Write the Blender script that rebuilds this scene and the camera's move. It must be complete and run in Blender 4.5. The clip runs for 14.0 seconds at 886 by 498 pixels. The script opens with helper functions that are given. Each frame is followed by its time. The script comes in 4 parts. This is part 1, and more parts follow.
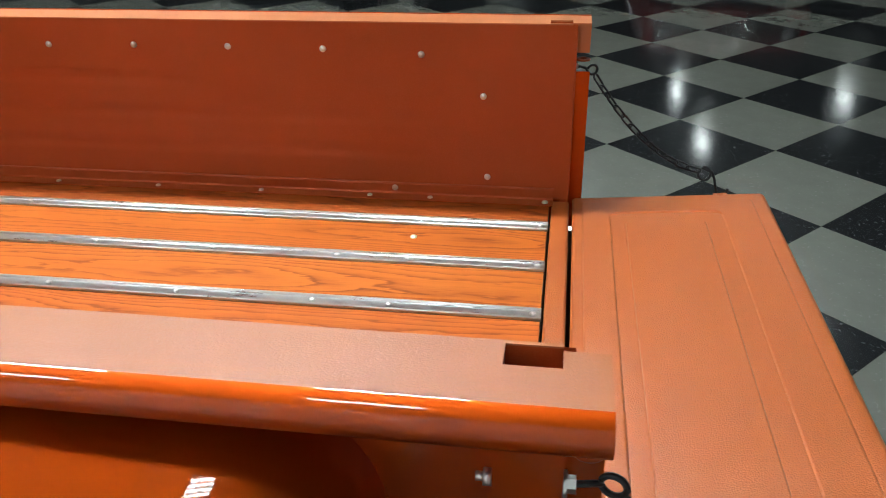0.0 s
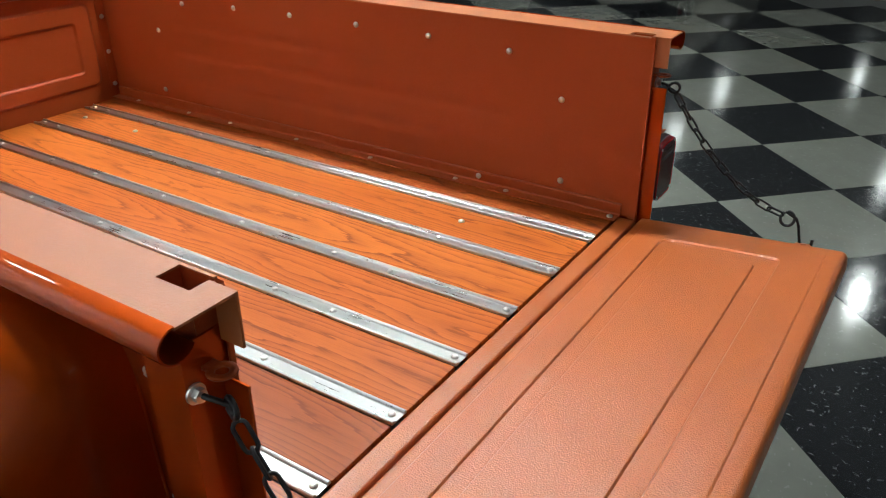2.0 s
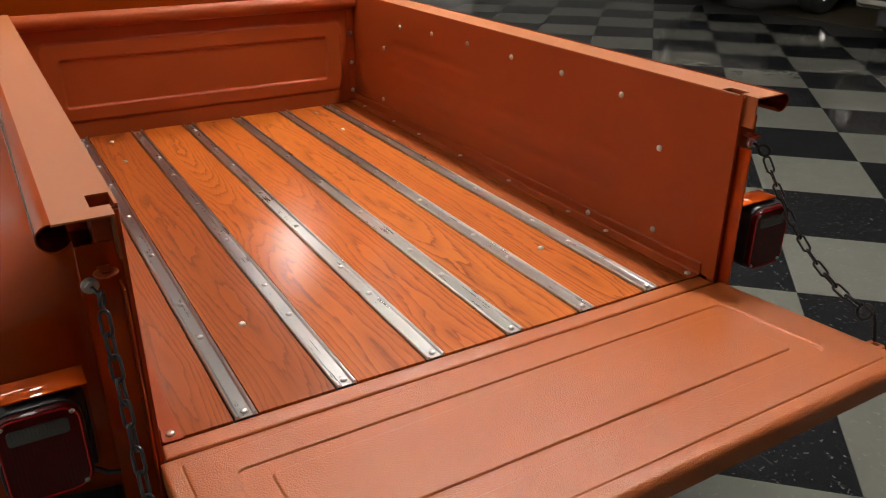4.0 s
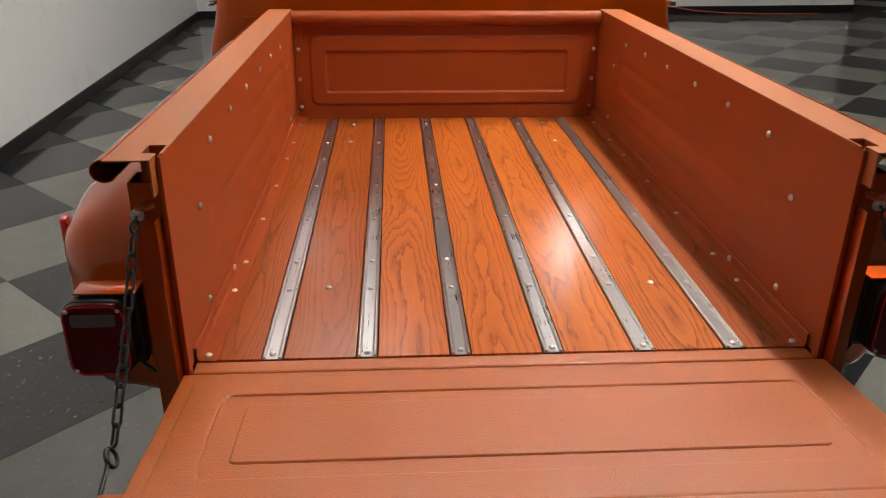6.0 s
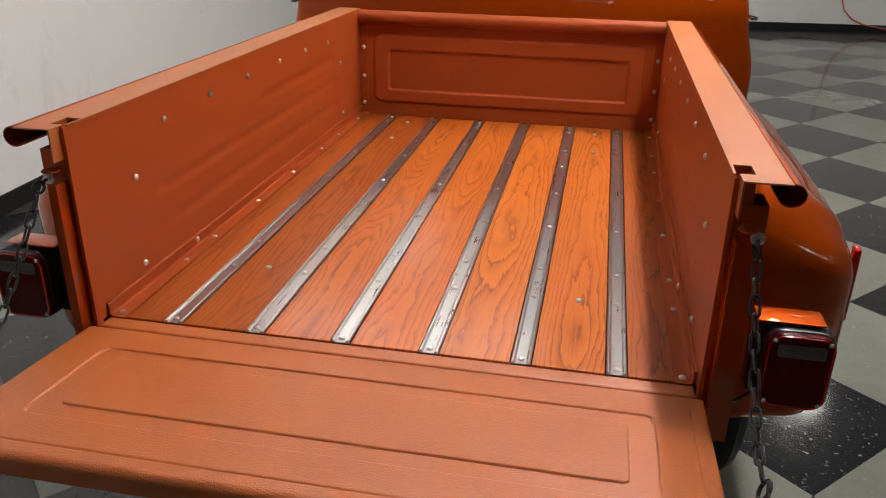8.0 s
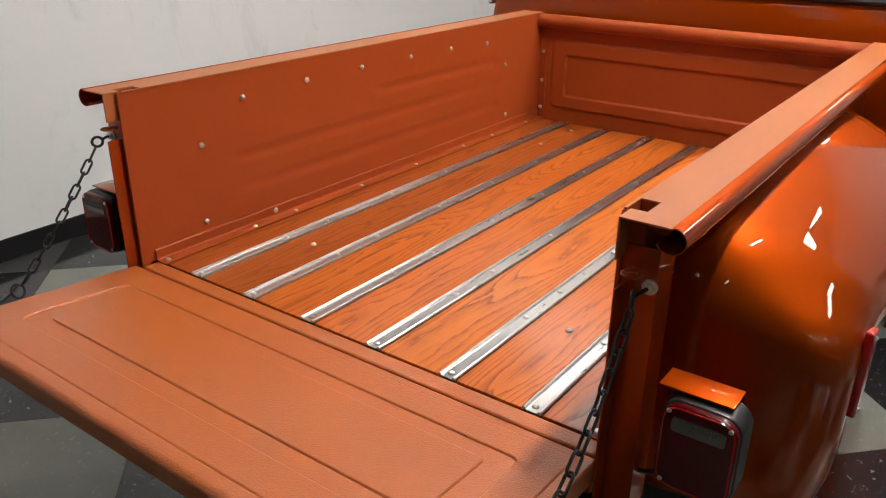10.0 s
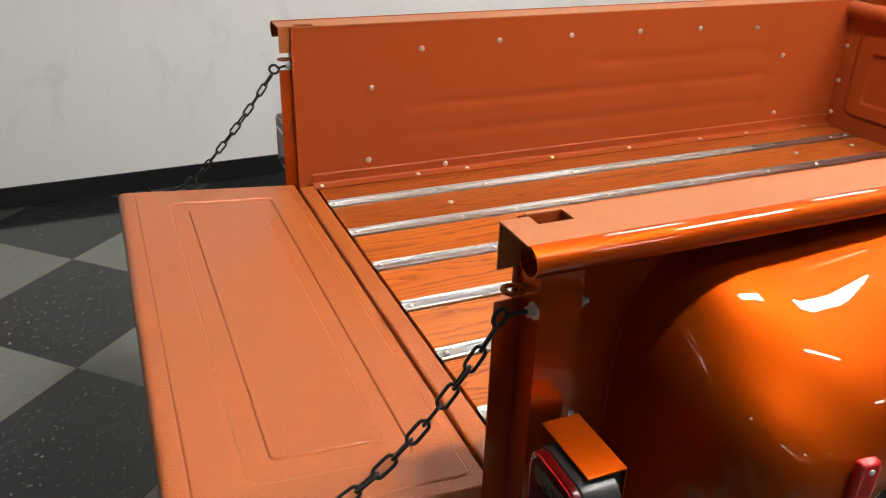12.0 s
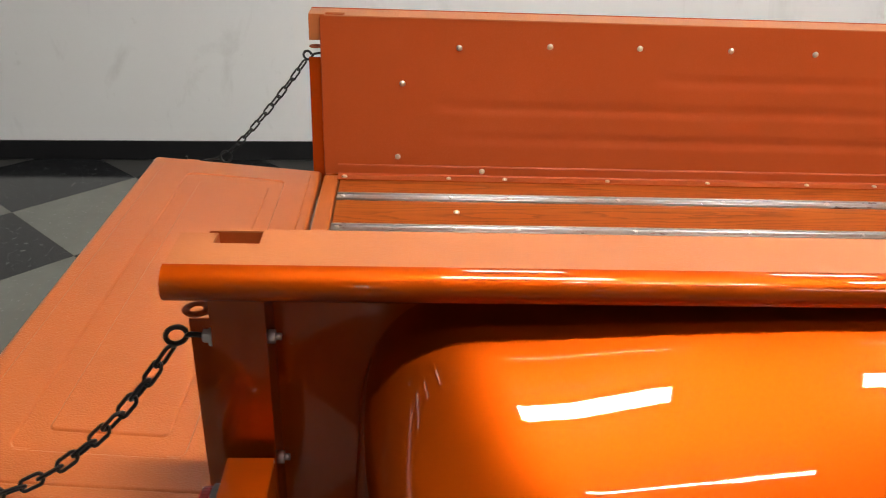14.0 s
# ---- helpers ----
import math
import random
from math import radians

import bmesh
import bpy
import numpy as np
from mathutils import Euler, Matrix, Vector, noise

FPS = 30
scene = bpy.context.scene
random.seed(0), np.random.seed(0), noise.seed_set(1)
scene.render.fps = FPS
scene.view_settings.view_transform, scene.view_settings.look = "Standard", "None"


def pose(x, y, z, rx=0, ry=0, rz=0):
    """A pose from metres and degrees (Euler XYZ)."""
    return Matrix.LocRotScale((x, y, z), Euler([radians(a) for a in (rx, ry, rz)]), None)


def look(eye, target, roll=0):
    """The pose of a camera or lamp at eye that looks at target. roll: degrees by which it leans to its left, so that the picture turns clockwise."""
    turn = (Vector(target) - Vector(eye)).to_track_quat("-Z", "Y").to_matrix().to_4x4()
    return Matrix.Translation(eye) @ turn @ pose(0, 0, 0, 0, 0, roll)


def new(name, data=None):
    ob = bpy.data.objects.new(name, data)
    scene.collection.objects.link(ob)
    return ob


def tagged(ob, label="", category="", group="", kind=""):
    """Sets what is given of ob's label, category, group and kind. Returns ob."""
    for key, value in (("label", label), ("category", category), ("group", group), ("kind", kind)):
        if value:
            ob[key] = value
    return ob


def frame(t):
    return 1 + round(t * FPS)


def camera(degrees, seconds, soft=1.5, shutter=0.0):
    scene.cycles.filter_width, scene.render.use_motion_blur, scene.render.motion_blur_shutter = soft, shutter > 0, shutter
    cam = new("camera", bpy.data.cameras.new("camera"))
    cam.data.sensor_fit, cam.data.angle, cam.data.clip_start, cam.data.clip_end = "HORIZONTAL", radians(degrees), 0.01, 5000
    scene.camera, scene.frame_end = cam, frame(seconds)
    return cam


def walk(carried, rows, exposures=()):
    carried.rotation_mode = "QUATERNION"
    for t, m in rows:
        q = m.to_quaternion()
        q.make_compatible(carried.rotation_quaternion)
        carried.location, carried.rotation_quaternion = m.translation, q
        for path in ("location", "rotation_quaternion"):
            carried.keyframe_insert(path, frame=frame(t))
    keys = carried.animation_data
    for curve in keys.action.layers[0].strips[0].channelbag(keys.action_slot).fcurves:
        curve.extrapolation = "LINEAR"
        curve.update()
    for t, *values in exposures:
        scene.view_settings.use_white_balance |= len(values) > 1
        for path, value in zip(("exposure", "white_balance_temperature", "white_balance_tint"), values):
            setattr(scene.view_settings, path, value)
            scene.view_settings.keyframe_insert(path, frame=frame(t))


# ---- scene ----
cam = camera(58.4, 14.0, soft=1.1, shutter=0.2)
PATH = [
    (0, (0.0265, -1.228, 1.5611), (-0.2557, 0.5085, 0.6083), -1.33),
    (0.5, (0.18, -1.2208, 1.56), (-0.2755, 0.4785, 0.6082), -1.35),
    (1, (0.3325, -1.1977, 1.5619), (-0.2994, 0.4419, 0.6071), -1.28),
    (1.5, (0.4829, -1.1594, 1.5533), (-0.2876, 0.4235, 0.6044), -0.82),
    (2, (0.6313, -1.1011, 1.5506), (-0.3476, 0.3731, 0.6196), -0.47),
    (2.5, (0.7652, -1.039, 1.5463), (-0.3735, 0.3359, 0.6447), 0.07),
    (3, (0.908, -0.9598, 1.544), (-0.3874, 0.2936, 0.6777), 0.41),
    (3.5, (1.0476, -0.866, 1.548), (-0.3877, 0.25, 0.7151), 0.32),
    (4, (1.1652, -0.7672, 1.554), (-0.3974, 0.156, 0.7155), 0.23),
    (4.2, (1.2062, -0.7232, 1.553), (-0.4091, 0.1064, 0.7165), 0.33),
    (6.3, (1.4145, -0.1394, 1.5559), (-0.4136, -0.0608, 0.7487), 0.59),
    (6.5, (1.4175, -0.0834, 1.5569), (-0.4105, -0.0158, 0.7477), 0.69),
    (7, (1.4198, 0.0803, 1.5576), (-0.4093, 0.0406, 0.7486), 0.63),
    (7.5, (1.4151, 0.241, 1.5592), (-0.408, 0.0501, 0.7594), 0.67),
    (7.7, (1.4111, 0.3, 1.5592), (-0.4049, 0.048, 0.7584), 0.77),
    (9.8, (1.1441, 1.0124, 1.5514), (-0.3901, 0.0035, 0.76), 0.88),
    (10, (1.0891, 1.0644, 1.5514), (-0.3963, -0.0127, 0.756), 0.58),
    (10.5, (0.9663, 1.1841, 1.5547), (-0.3882, -0.0453, 0.7449), 0.67),
    (11, (0.8095, 1.3029, 1.553), (-0.3805, -0.083, 0.7388), 0.86),
    (11.5, (0.6631, 1.3871, 1.5485), (-0.3172, -0.1399, 0.7067), 1.25),
    (12, (0.5086, 1.4513, 1.554), (-0.2081, -0.1902, 0.6656), 1.73),
    (12.5, (0.3601, 1.4842, 1.5581), (-0.1223, -0.2264, 0.6391), 1.91),
    (13, (0.1826, 1.4901, 1.5613), (-0.0715, -0.2553, 0.6186), 2.19),
    (13.5, (-0.0004, 1.4788, 1.5593), (-0.1608, -0.2871, 0.6339), 2.19),
    (14, (-0.1794, 1.4826, 1.5623), (-0.2771, -0.2907, 0.6421), 2.30),
]
# the truck stands nose down and leans a little; the camera's way is given in the truck's own axes
STANCE = Vector((0.0108, -0.0078, 1.0)).rotation_difference(Vector((0, 0, 1))).to_matrix().to_4x4()
walk(cam, [(t, STANCE @ look(eye, target, roll)) for t, eye, target, roll in PATH],
     exposures=[(0, 0.42, 5600, -3), (1.5, 0.38, 5620, -3), (2.2, 0.26, 5850, 0), (3.0, 0.08, 6350, 7), (4.2, -0.04, 6650, 10), (7.0, 0.02, 6550, 10), (9.8, 0.13, 6500, 9),
                (10.5, 0.15, 6520, 8), (11.5, 0.24, 6550, 8), (12.5, 0.47, 6430, 8), (14.0, 0.41, 6530, 9)])

# ---- world and large lights ----
world = bpy.data.worlds.new("world")
scene.world = world
world.use_nodes = True
world.node_tree.nodes["Background"].inputs[0].default_value = (0.05, 0.052, 0.055, 1)
world.node_tree.nodes["Background"].inputs[1].default_value = 0.3
scene.view_settings.exposure = 0.25
LAMP = 199.0          # glow of the fixtures over the truck
LAMP_SIDE = 105.0     # glow of those beside it
LAMP_TUBE = 40.0     # glow of the bare tubes
LAMP_LOW = 20.0     # glow of the dimmed ones
LAMP_ROW = 28.0     # glow of the row over the front of the truck
LAMP_MID = 42.0      # glow of those between the truck and the cars
LAMP_FAR = 12.0      # glow of those in the back of the hall
LAMP_DIM = 6.0       # glow of the short ones in the aisle
LAMP_AISLE = 12.0     # glow of the long ones in the aisle
CEILING = 4.0
SKEW = 1.0           # the hall stands this many degrees askew to the truck

# ---- small mesh tools ----
def link_mesh(name, bm, material, smooth=True, angle=35):
    me = bpy.data.meshes.new(name)
    bmesh.ops.recalc_face_normals(bm, faces=bm.faces)
    if smooth:
        whole = sum(f.calc_area() for f in bm.faces)
        for f in bm.faces:
            f.smooth = f.calc_area() < 0.12 * whole
        for e in bm.edges:
            if len(e.link_faces) == 2 and e.calc_face_angle(0) > radians(angle):
                e.smooth = False
    bm.to_mesh(me)
    bm.free()
    for m in material if isinstance(material, (list, tuple)) else [material]:
        me.materials.append(m)
    return me


def part(name, bm, material, parent, label="", smooth=True, angle=35):
    """One mesh object under a thing or a part; the mesh is given in world coordinates."""
    ob = new(name, link_mesh(name, bm, material, smooth, angle))
    if parent:
        ob.parent = parent
        ob.matrix_parent_inverse = Matrix.Translation(-parent.location) if parent.type == "EMPTY" else Matrix()
    return tagged(ob, label=label)


def piece(name, mesh, parent, m, label=""):
    """A small repeated piece that shares its mesh, placed by m in world coordinates."""
    ob = new(name, mesh)
    ob.parent = parent
    if parent.type == "EMPTY":
        ob.matrix_parent_inverse = Matrix.Translation(-parent.location)
    ob.matrix_basis = m
    return tagged(ob, label=label)


def thing(name, x, y, z, label, category, group="", kind=""):
    ob = new(name)
    ob.empty_display_size = 0.1
    ob.location = (x, y, z)
    return tagged(ob, label, category, group, kind)


def add_box(bm, lo, hi, bevel=0.0, segments=2, m=None):
    c = [(a + b) / 2 for a, b in zip(lo, hi)]
    d = [abs(b - a) for a, b in zip(lo, hi)]
    r = bmesh.ops.create_cube(bm, size=1.0, matrix=Matrix.Translation(c) @ Matrix.Diagonal((*d, 1)))
    vs = r["verts"]
    if bevel:
        es = list({e for v in vs for e in v.link_edges})
        out = bmesh.ops.bevel(bm, geom=es, offset=bevel, segments=segments, profile=0.5, affect="EDGES")
        vs = list({v for f in out["faces"] for v in f.verts} | {v for v in vs if v.is_valid})
    if m is not None:
        bmesh.ops.transform(bm, matrix=m, verts=vs)
    return vs


def box(lo, hi, bevel=0.0, segments=2):
    bm = bmesh.new()
    add_box(bm, lo, hi, bevel, segments)
    return bm


def add_tube(bm, points, radius, sides=10, closed=False, cap=True):
    """A round rod along points."""
    pts = [Vector(p) for p in points]
    rings, n = [], len(pts)
    side = None
    for i, p in enumerate(pts):
        a = pts[(i - 1) % n] if (closed or i > 0) else p
        b = pts[(i + 1) % n] if (closed or i < n - 1) else p
        t = (b - a).normalized()
        if side is None:
            side = t.orthogonal().normalized()
        side = (side - t * side.dot(t)).normalized()
        up = t.cross(side)
        r = radius[i] if isinstance(radius, (list, tuple)) else radius
        rings.append([bm.verts.new(p + r * (math.cos(k * math.tau / sides) * side + math.sin(k * math.tau / sides) * up)) for k in range(sides)])
    for i in range(n if closed else n - 1):
        a, b = rings[i], rings[(i + 1) % n]
        for k in range(sides):
            bm.faces.new((a[k], a[(k + 1) % sides], b[(k + 1) % sides], b[k]))
    if cap and not closed:
        bm.faces.new(rings[0])
        bm.faces.new(rings[-1][::-1])
    return bm


def add_sheet(bm, profile, x0, x1, thick, steps=1):
    """A bent sheet of metal: profile points (y, z), pushed along x, with thickness towards its left side."""
    n = len(profile)
    inner = []
    for i, p in enumerate(profile):
        a = Vector(profile[max(i - 1, 0)])
        b = Vector(profile[min(i + 1, n - 1)])
        t = (b - a).normalized()
        inner.append((p[0] - t.y * thick, p[1] + t.x * thick))
    ring = list(profile) + inner[::-1]
    rows = []
    for k in range(steps + 1):
        x = x0 + (x1 - x0) * k / steps
        rows.append([bm.verts.new((x, y, z)) for y, z in ring])
    m = len(ring)
    for a, b in zip(rows, rows[1:]):
        for i in range(m):
            bm.faces.new((a[i], a[(i + 1) % m], b[(i + 1) % m], b[i]))
    for r in (rows[0], rows[-1]):
        for i in range(n - 1):
            bm.faces.new((r[i], r[i + 1], r[m - 2 - i], r[m - 1 - i]))
    return bm


def add_dome(bm, radius, height, sides=14, rings=4, collar=0.0):
    """A bolt head with its flat side on the plane z = 0."""
    rows = [[bm.verts.new((radius * math.cos(k * math.tau / sides), radius * math.sin(k * math.tau / sides), z)) for k in range(sides)] for z in (0.0, collar)] if collar else \
           [[bm.verts.new((radius * math.cos(k * math.tau / sides), radius * math.sin(k * math.tau / sides), 0.0)) for k in range(sides)]]
    for i in range(1, rings):
        a = i / rings * math.pi / 2
        rows.append([bm.verts.new((radius * math.cos(a) * math.cos(k * math.tau / sides), radius * math.cos(a) * math.sin(k * math.tau / sides), collar + height * math.sin(a))) for k in range(sides)])
    tip = bm.verts.new((0, 0, collar + height))
    for a, b in zip(rows, rows[1:]):
        for k in range(sides):
            bm.faces.new((a[k], a[(k + 1) % sides], b[(k + 1) % sides], b[k]))
    for k in range(sides):
        bm.faces.new((rows[-1][k], rows[-1][(k + 1) % sides], tip))
    bm.faces.new(rows[0][::-1])
    return bm


def add_round_plate(bm, y0, y1, z0, z1, x0, x1, r, ease=0.0, steps=5):
    """A plate facing x with rounded corners; its front edge (x1) is eased inwards."""
    def ring(x, inset):
        out = []
        q = max(r - inset, 0.001)
        for cy, cz, a0 in ((y1 - r, z1 - r, 0), (y0 + r, z1 - r, 90), (y0 + r, z0 + r, 180), (y1 - r, z0 + r, 270)):
            for k in range(steps + 1):
                a = radians(a0 + 90 * k / steps)
                out.append(bm.verts.new((x, cy + q * math.cos(a), cz + q * math.sin(a))))
        return out
    rows = [ring(x0, 0.0), ring(x1 - ease, 0.0)]
    if ease:
        rows += [ring(x1 - 0.3 * ease, 0.3 * ease), ring(x1, ease)]
    n = len(rows[0])
    for a, b in zip(rows, rows[1:]):
        for i in range(n):
            bm.faces.new((a[i], a[(i + 1) % n], b[(i + 1) % n], b[i]))
    bm.faces.new(rows[0][::-1])
    bm.faces.new(rows[-1])
    return bm


def relief(us, vs, height, place):
    """A stamped sheet: a grid over us and vs, lifted by height(u, v) and put into the world by place(u, v, h)."""
    bm = bmesh.new()
    grid = [[bm.verts.new(place(u, v, height(u, v))) for v in vs] for u in us]
    for a, b in zip(grid, grid[1:]):
        for i in range(len(vs) - 1):
            bm.faces.new((a[i], b[i], b[i + 1], a[i + 1]))
    return bm


def stops(lo, hi, marks, fine=0.002, reach=0.008, coarse=0.08):
    """Grid lines from lo to hi, dense near the marks."""
    out = {lo, hi}
    k = math.ceil((hi - lo) / coarse)
    out |= {lo + (hi - lo) * i / k for i in range(k + 1)}
    for m in marks:
        j = -reach
        while j <= reach + 1e-9:
            if lo < m + j < hi:
                out.add(m + j)
            j += fine
    out = sorted(out)
    keep = [out[0]]
    for v in out[1:]:
        if v - keep[-1] > fine * 0.4:
            keep.append(v)
    keep[-1] = hi
    return keep


def rect_distance(u, v, u0, u1, v0, v1, r):
    """Distance to the border of a rectangle with rounded corners; negative inside."""
    cu, cv = (u0 + u1) / 2, (v0 + v1) / 2
    du, dv = abs(u - cu) - (u1 - u0) / 2 + r, abs(v - cv) - (v1 - v0) / 2 + r
    return math.hypot(max(du, 0), max(dv, 0)) + min(max(du, dv), 0) - r


def smooth01(x):
    x = min(max(x, 0.0), 1.0)
    return x * x * (3 - 2 * x)


# ---- materials ----
class Nodes:
    def __init__(self, name):
        self.mat = bpy.data.materials.new(name)
        self.mat.use_nodes = True
        self.t = self.mat.node_tree
        self.bsdf = self.t.nodes["Principled BSDF"]

    def node(self, kind, **inputs):
        n = self.t.nodes.new(kind)
        for k, v in inputs.items():
            n.inputs[k.replace("_", " ")].default_value = v
        return n

    def link(self, a, b):
        self.t.links.new(a, b)

    def coords(self, scale=(1, 1, 1), generated=False, offset=None):
        c = self.t.nodes.new("ShaderNodeTexCoord")
        m = self.node("ShaderNodeMapping", Scale=scale)
        self.link(c.outputs["Object"], m.inputs["Vector"])
        if offset is not None:
            self.link(offset, m.inputs["Location"])
        return m.outputs["Vector"]

    def noise(self, vec, scale, detail=4.0, rough=0.55, distortion=0.0):
        n = self.node("ShaderNodeTexNoise", Scale=scale, Detail=detail, Roughness=rough, Distortion=distortion)
        self.link(vec, n.inputs["Vector"])
        return n.outputs["Fac"]

    def ramp(self, fac, stops_):
        r = self.t.nodes.new("ShaderNodeValToRGB")
        e = r.color_ramp.elements
        while len(e) < len(stops_):
            e.new(0.5)
        for el, (p, c) in zip(e, stops_):
            el.position = p
            el.color = (*c, 1) if len(c) == 3 else c
        self.link(fac, r.inputs["Fac"])
        return r.outputs["Color"]

    def mix(self, fac, a, b, mode="MIX"):
        n = self.t.nodes.new("ShaderNodeMix")
        n.data_type, n.blend_type = "RGBA", mode
        for sock, v in ((n.inputs[0], fac), (n.inputs[6], a), (n.inputs[7], b)):
            if isinstance(v, (int, float)):
                sock.default_value = v
            elif isinstance(v, tuple):
                sock.default_value = (*v, 1)
            else:
                self.link(v, sock)
        return n.outputs[2]

    def math(self, op, a, b=None):
        n = self.t.nodes.new("ShaderNodeMath")
        n.operation = op
        for sock, v in ((n.inputs[0], a), (n.inputs[1], b)):
            if v is None:
                continue
            if isinstance(v, (int, float)):
                sock.default_value = v
            else:
                self.link(v, sock)
        return n.outputs[0]

    def bump(self, fac, strength, distance, normal=None):
        n = self.node("ShaderNodeBump", Strength=strength, Distance=distance)
        self.link(fac, n.inputs["Height"])
        if normal is not None:
            self.link(normal, n.inputs["Normal"])
        return n.outputs["Normal"]

    def put(self, **values):
        for k, v in values.items():
            sock = self.bsdf.inputs[k.replace("_", " ")]
            if isinstance(v, (int, float)):
                sock.default_value = v
            elif isinstance(v, tuple):
                sock.default_value = (*v, 1) if len(v) == 3 else v
            else:
                self.link(v, sock)
        return self.mat


def liner_paint(name, dark, light, gloss, rough):
    """Sprayed-on bed liner, brown orange, with a fine pebble."""
    n = Nodes(name)
    c = n.coords()
    fine = n.noise(c, 420, 3, 0.6)
    broad = n.noise(c, 5, 4, 0.6)
    col = n.mix(broad, dark, light)
    col = n.mix(n.math("MULTIPLY", n.math("SUBTRACT", fine, 0.5), 0.5), col, (0.58, 0.19, 0.09))
    return n.put(Base_Color=col, Roughness=n.math("ADD", n.math("MULTIPLY", broad, 0.12), rough - 0.06), Normal=n.bump(fine, 0.35, 0.0016), Specular_IOR_Level=gloss)


def gate_paint():
    """The same liner, sprayed coarser and shinier on the tailgate and the sill; coloured lighter as lit from above."""
    n = Nodes("gate_liner_lit")
    c = n.coords()
    fine = n.noise(c, 620, 2, 0.5)
    pebble = n.ramp(n.noise(c, 380, 1, 0.35), [(0.36, (0, 0, 0)), (0.66, (1, 1, 1))])
    broad = n.noise(c, 4, 4, 0.6)
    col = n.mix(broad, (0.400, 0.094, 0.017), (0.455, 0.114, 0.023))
    h = n.math("ADD", n.math("MULTIPLY", fine, 0.3), pebble)
    nrm = n.bump(h, 0.42, 0.0010)
    rough = n.math("ADD", n.math("MULTIPLY", broad, 0.06), 0.27)
    return n.put(Base_Color=col, Roughness=rough, Normal=nrm, Specular_IOR_Level=0.70)


def gloss_paint():
    """Orange metallic paint under clear coat."""
    n = Nodes("orange_paint")
    c = n.coords()
    flake = n.noise(c, 1800, 2, 0.5)
    broad = n.noise(c, 2.2, 3, 0.5)
    col = n.mix(flake, (0.385, 0.057, 0.0020), (0.460, 0.078, 0.0032))
    col = n.mix(n.math("MULTIPLY", broad, 0.25), col, (0.375, 0.058, 0.0028))
    return n.put(Base_Color=col, Metallic=0.84, Roughness=0.52, Specular_IOR_Level=0.05, Coat_Weight=1.0, Coat_Roughness=0.012, Coat_IOR=1.42, Coat_Tint=(1.0, 0.88, 0.70))


def wood():
    """Orange stained oak under varnish; the grain runs along x."""
    n = Nodes("stained_oak")
    info = n.t.nodes.new("ShaderNodeObjectInfo")
    off = n.t.nodes.new("ShaderNodeCombineXYZ")
    n.link(n.math("MULTIPLY", info.outputs["Random"], 37.0), off.inputs[0])
    n.link(n.math("MULTIPLY", info.outputs["Random"], 91.0), off.inputs[1])
    n.link(n.math("MULTIPLY", info.outputs["Random"], 53.0), off.inputs[2])
    # growth rings cut lengthwise: nested arches down the middle of the plank, straight lines at its edges
    gen = n.t.nodes.new("ShaderNodeTexCoord")
    axis = n.t.nodes.new("ShaderNodeSeparateXYZ")
    n.link(gen.outputs["Generated"], axis.inputs[0])
    wander = n.noise(n.coords((1.6, 2.0, 1), offset=off.outputs[0]), 1.0, 1.0, 0.4)
    across = n.math("ADD", n.math("SUBTRACT", axis.outputs[1], 0.68), n.math("MULTIPLY", wander, 0.36))
    arch = n.math("MULTIPLY", n.math("MULTIPLY", across, across), n.math("ADD", n.math("MULTIPLY", info.outputs["Random"], 7.0), 12.0))
    big = n.noise(n.coords((0.85, 3.6, 1), offset=off.outputs[0]), 1.0, 1.5, 0.45, 0.15)
    mid = n.noise(n.coords((4.5, 26, 1), offset=off.outputs[0]), 1.0, 2, 0.5, 0.4)
    small = n.noise(n.coords((16, 130, 1), offset=off.outputs[0]), 1.0, 2, 0.5)
    phase = n.math("ADD", n.math("ADD", n.math("MULTIPLY", big, 17.0), arch), n.math("ADD", n.math("MULTIPLY", mid, 1.5), n.math("MULTIPLY", small, 0.7)))
    rings = n.math("FRACT", phase)
    lines = n.ramp(rings, [(0.0, (0.9, 0.9, 0.9)), (0.06, (1, 1, 1)), (0.17, (0.45, 0.45, 0.45)), (0.50, (0.12, 0.12, 0.12)), (0.93, (0.0, 0.0, 0.0)), (1.0, (0.9, 0.9, 0.9))])
    bold = n.noise(n.coords((1.9, 9, 1), offset=off.outputs[0]), 1.0, 2, 0.5)
    lines = n.math("MULTIPLY", lines, n.math("ADD", n.math("MULTIPLY", bold, 1.3), 0.2))
    pores = n.noise(n.coords((9, 420, 1), offset=off.outputs[0]), 1.0, 3, 0.6)
    pores2 = n.ramp(pores, [(0.50, (0, 0, 0)), (0.72, (1, 1, 1))])
    tone = n.noise(n.coords((0.9, 5, 1), offset=off.outputs[0]), 1.3, 3, 0.5)
    base = n.mix(tone, (0.50, 0.113, 0.0130), (0.62, 0.170, 0.021))
    lift = n.mix(n.math("MULTIPLY", info.outputs["Random"], 0.45), base, (0.45, 0.085, 0.009))
    col = n.mix(n.math("MULTIPLY", lines, 0.70), lift, (0.15, 0.022, 0.004))
    col = n.mix(n.math("MULTIPLY", pores2, 0.30), col, (0.20, 0.035, 0.006))
    # each plank's tone; the outer ones have side shade multiplied in
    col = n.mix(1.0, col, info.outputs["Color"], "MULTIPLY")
    nrm = n.bump(n.math("ADD", pores, n.math("MULTIPLY", lines, -0.5)), 0.12, 0.0008)
    return n.put(Base_Color=col, Roughness=0.50, Specular_IOR_Level=0.15, Normal=nrm, Coat_Weight=0.60, Coat_Roughness=0.20)


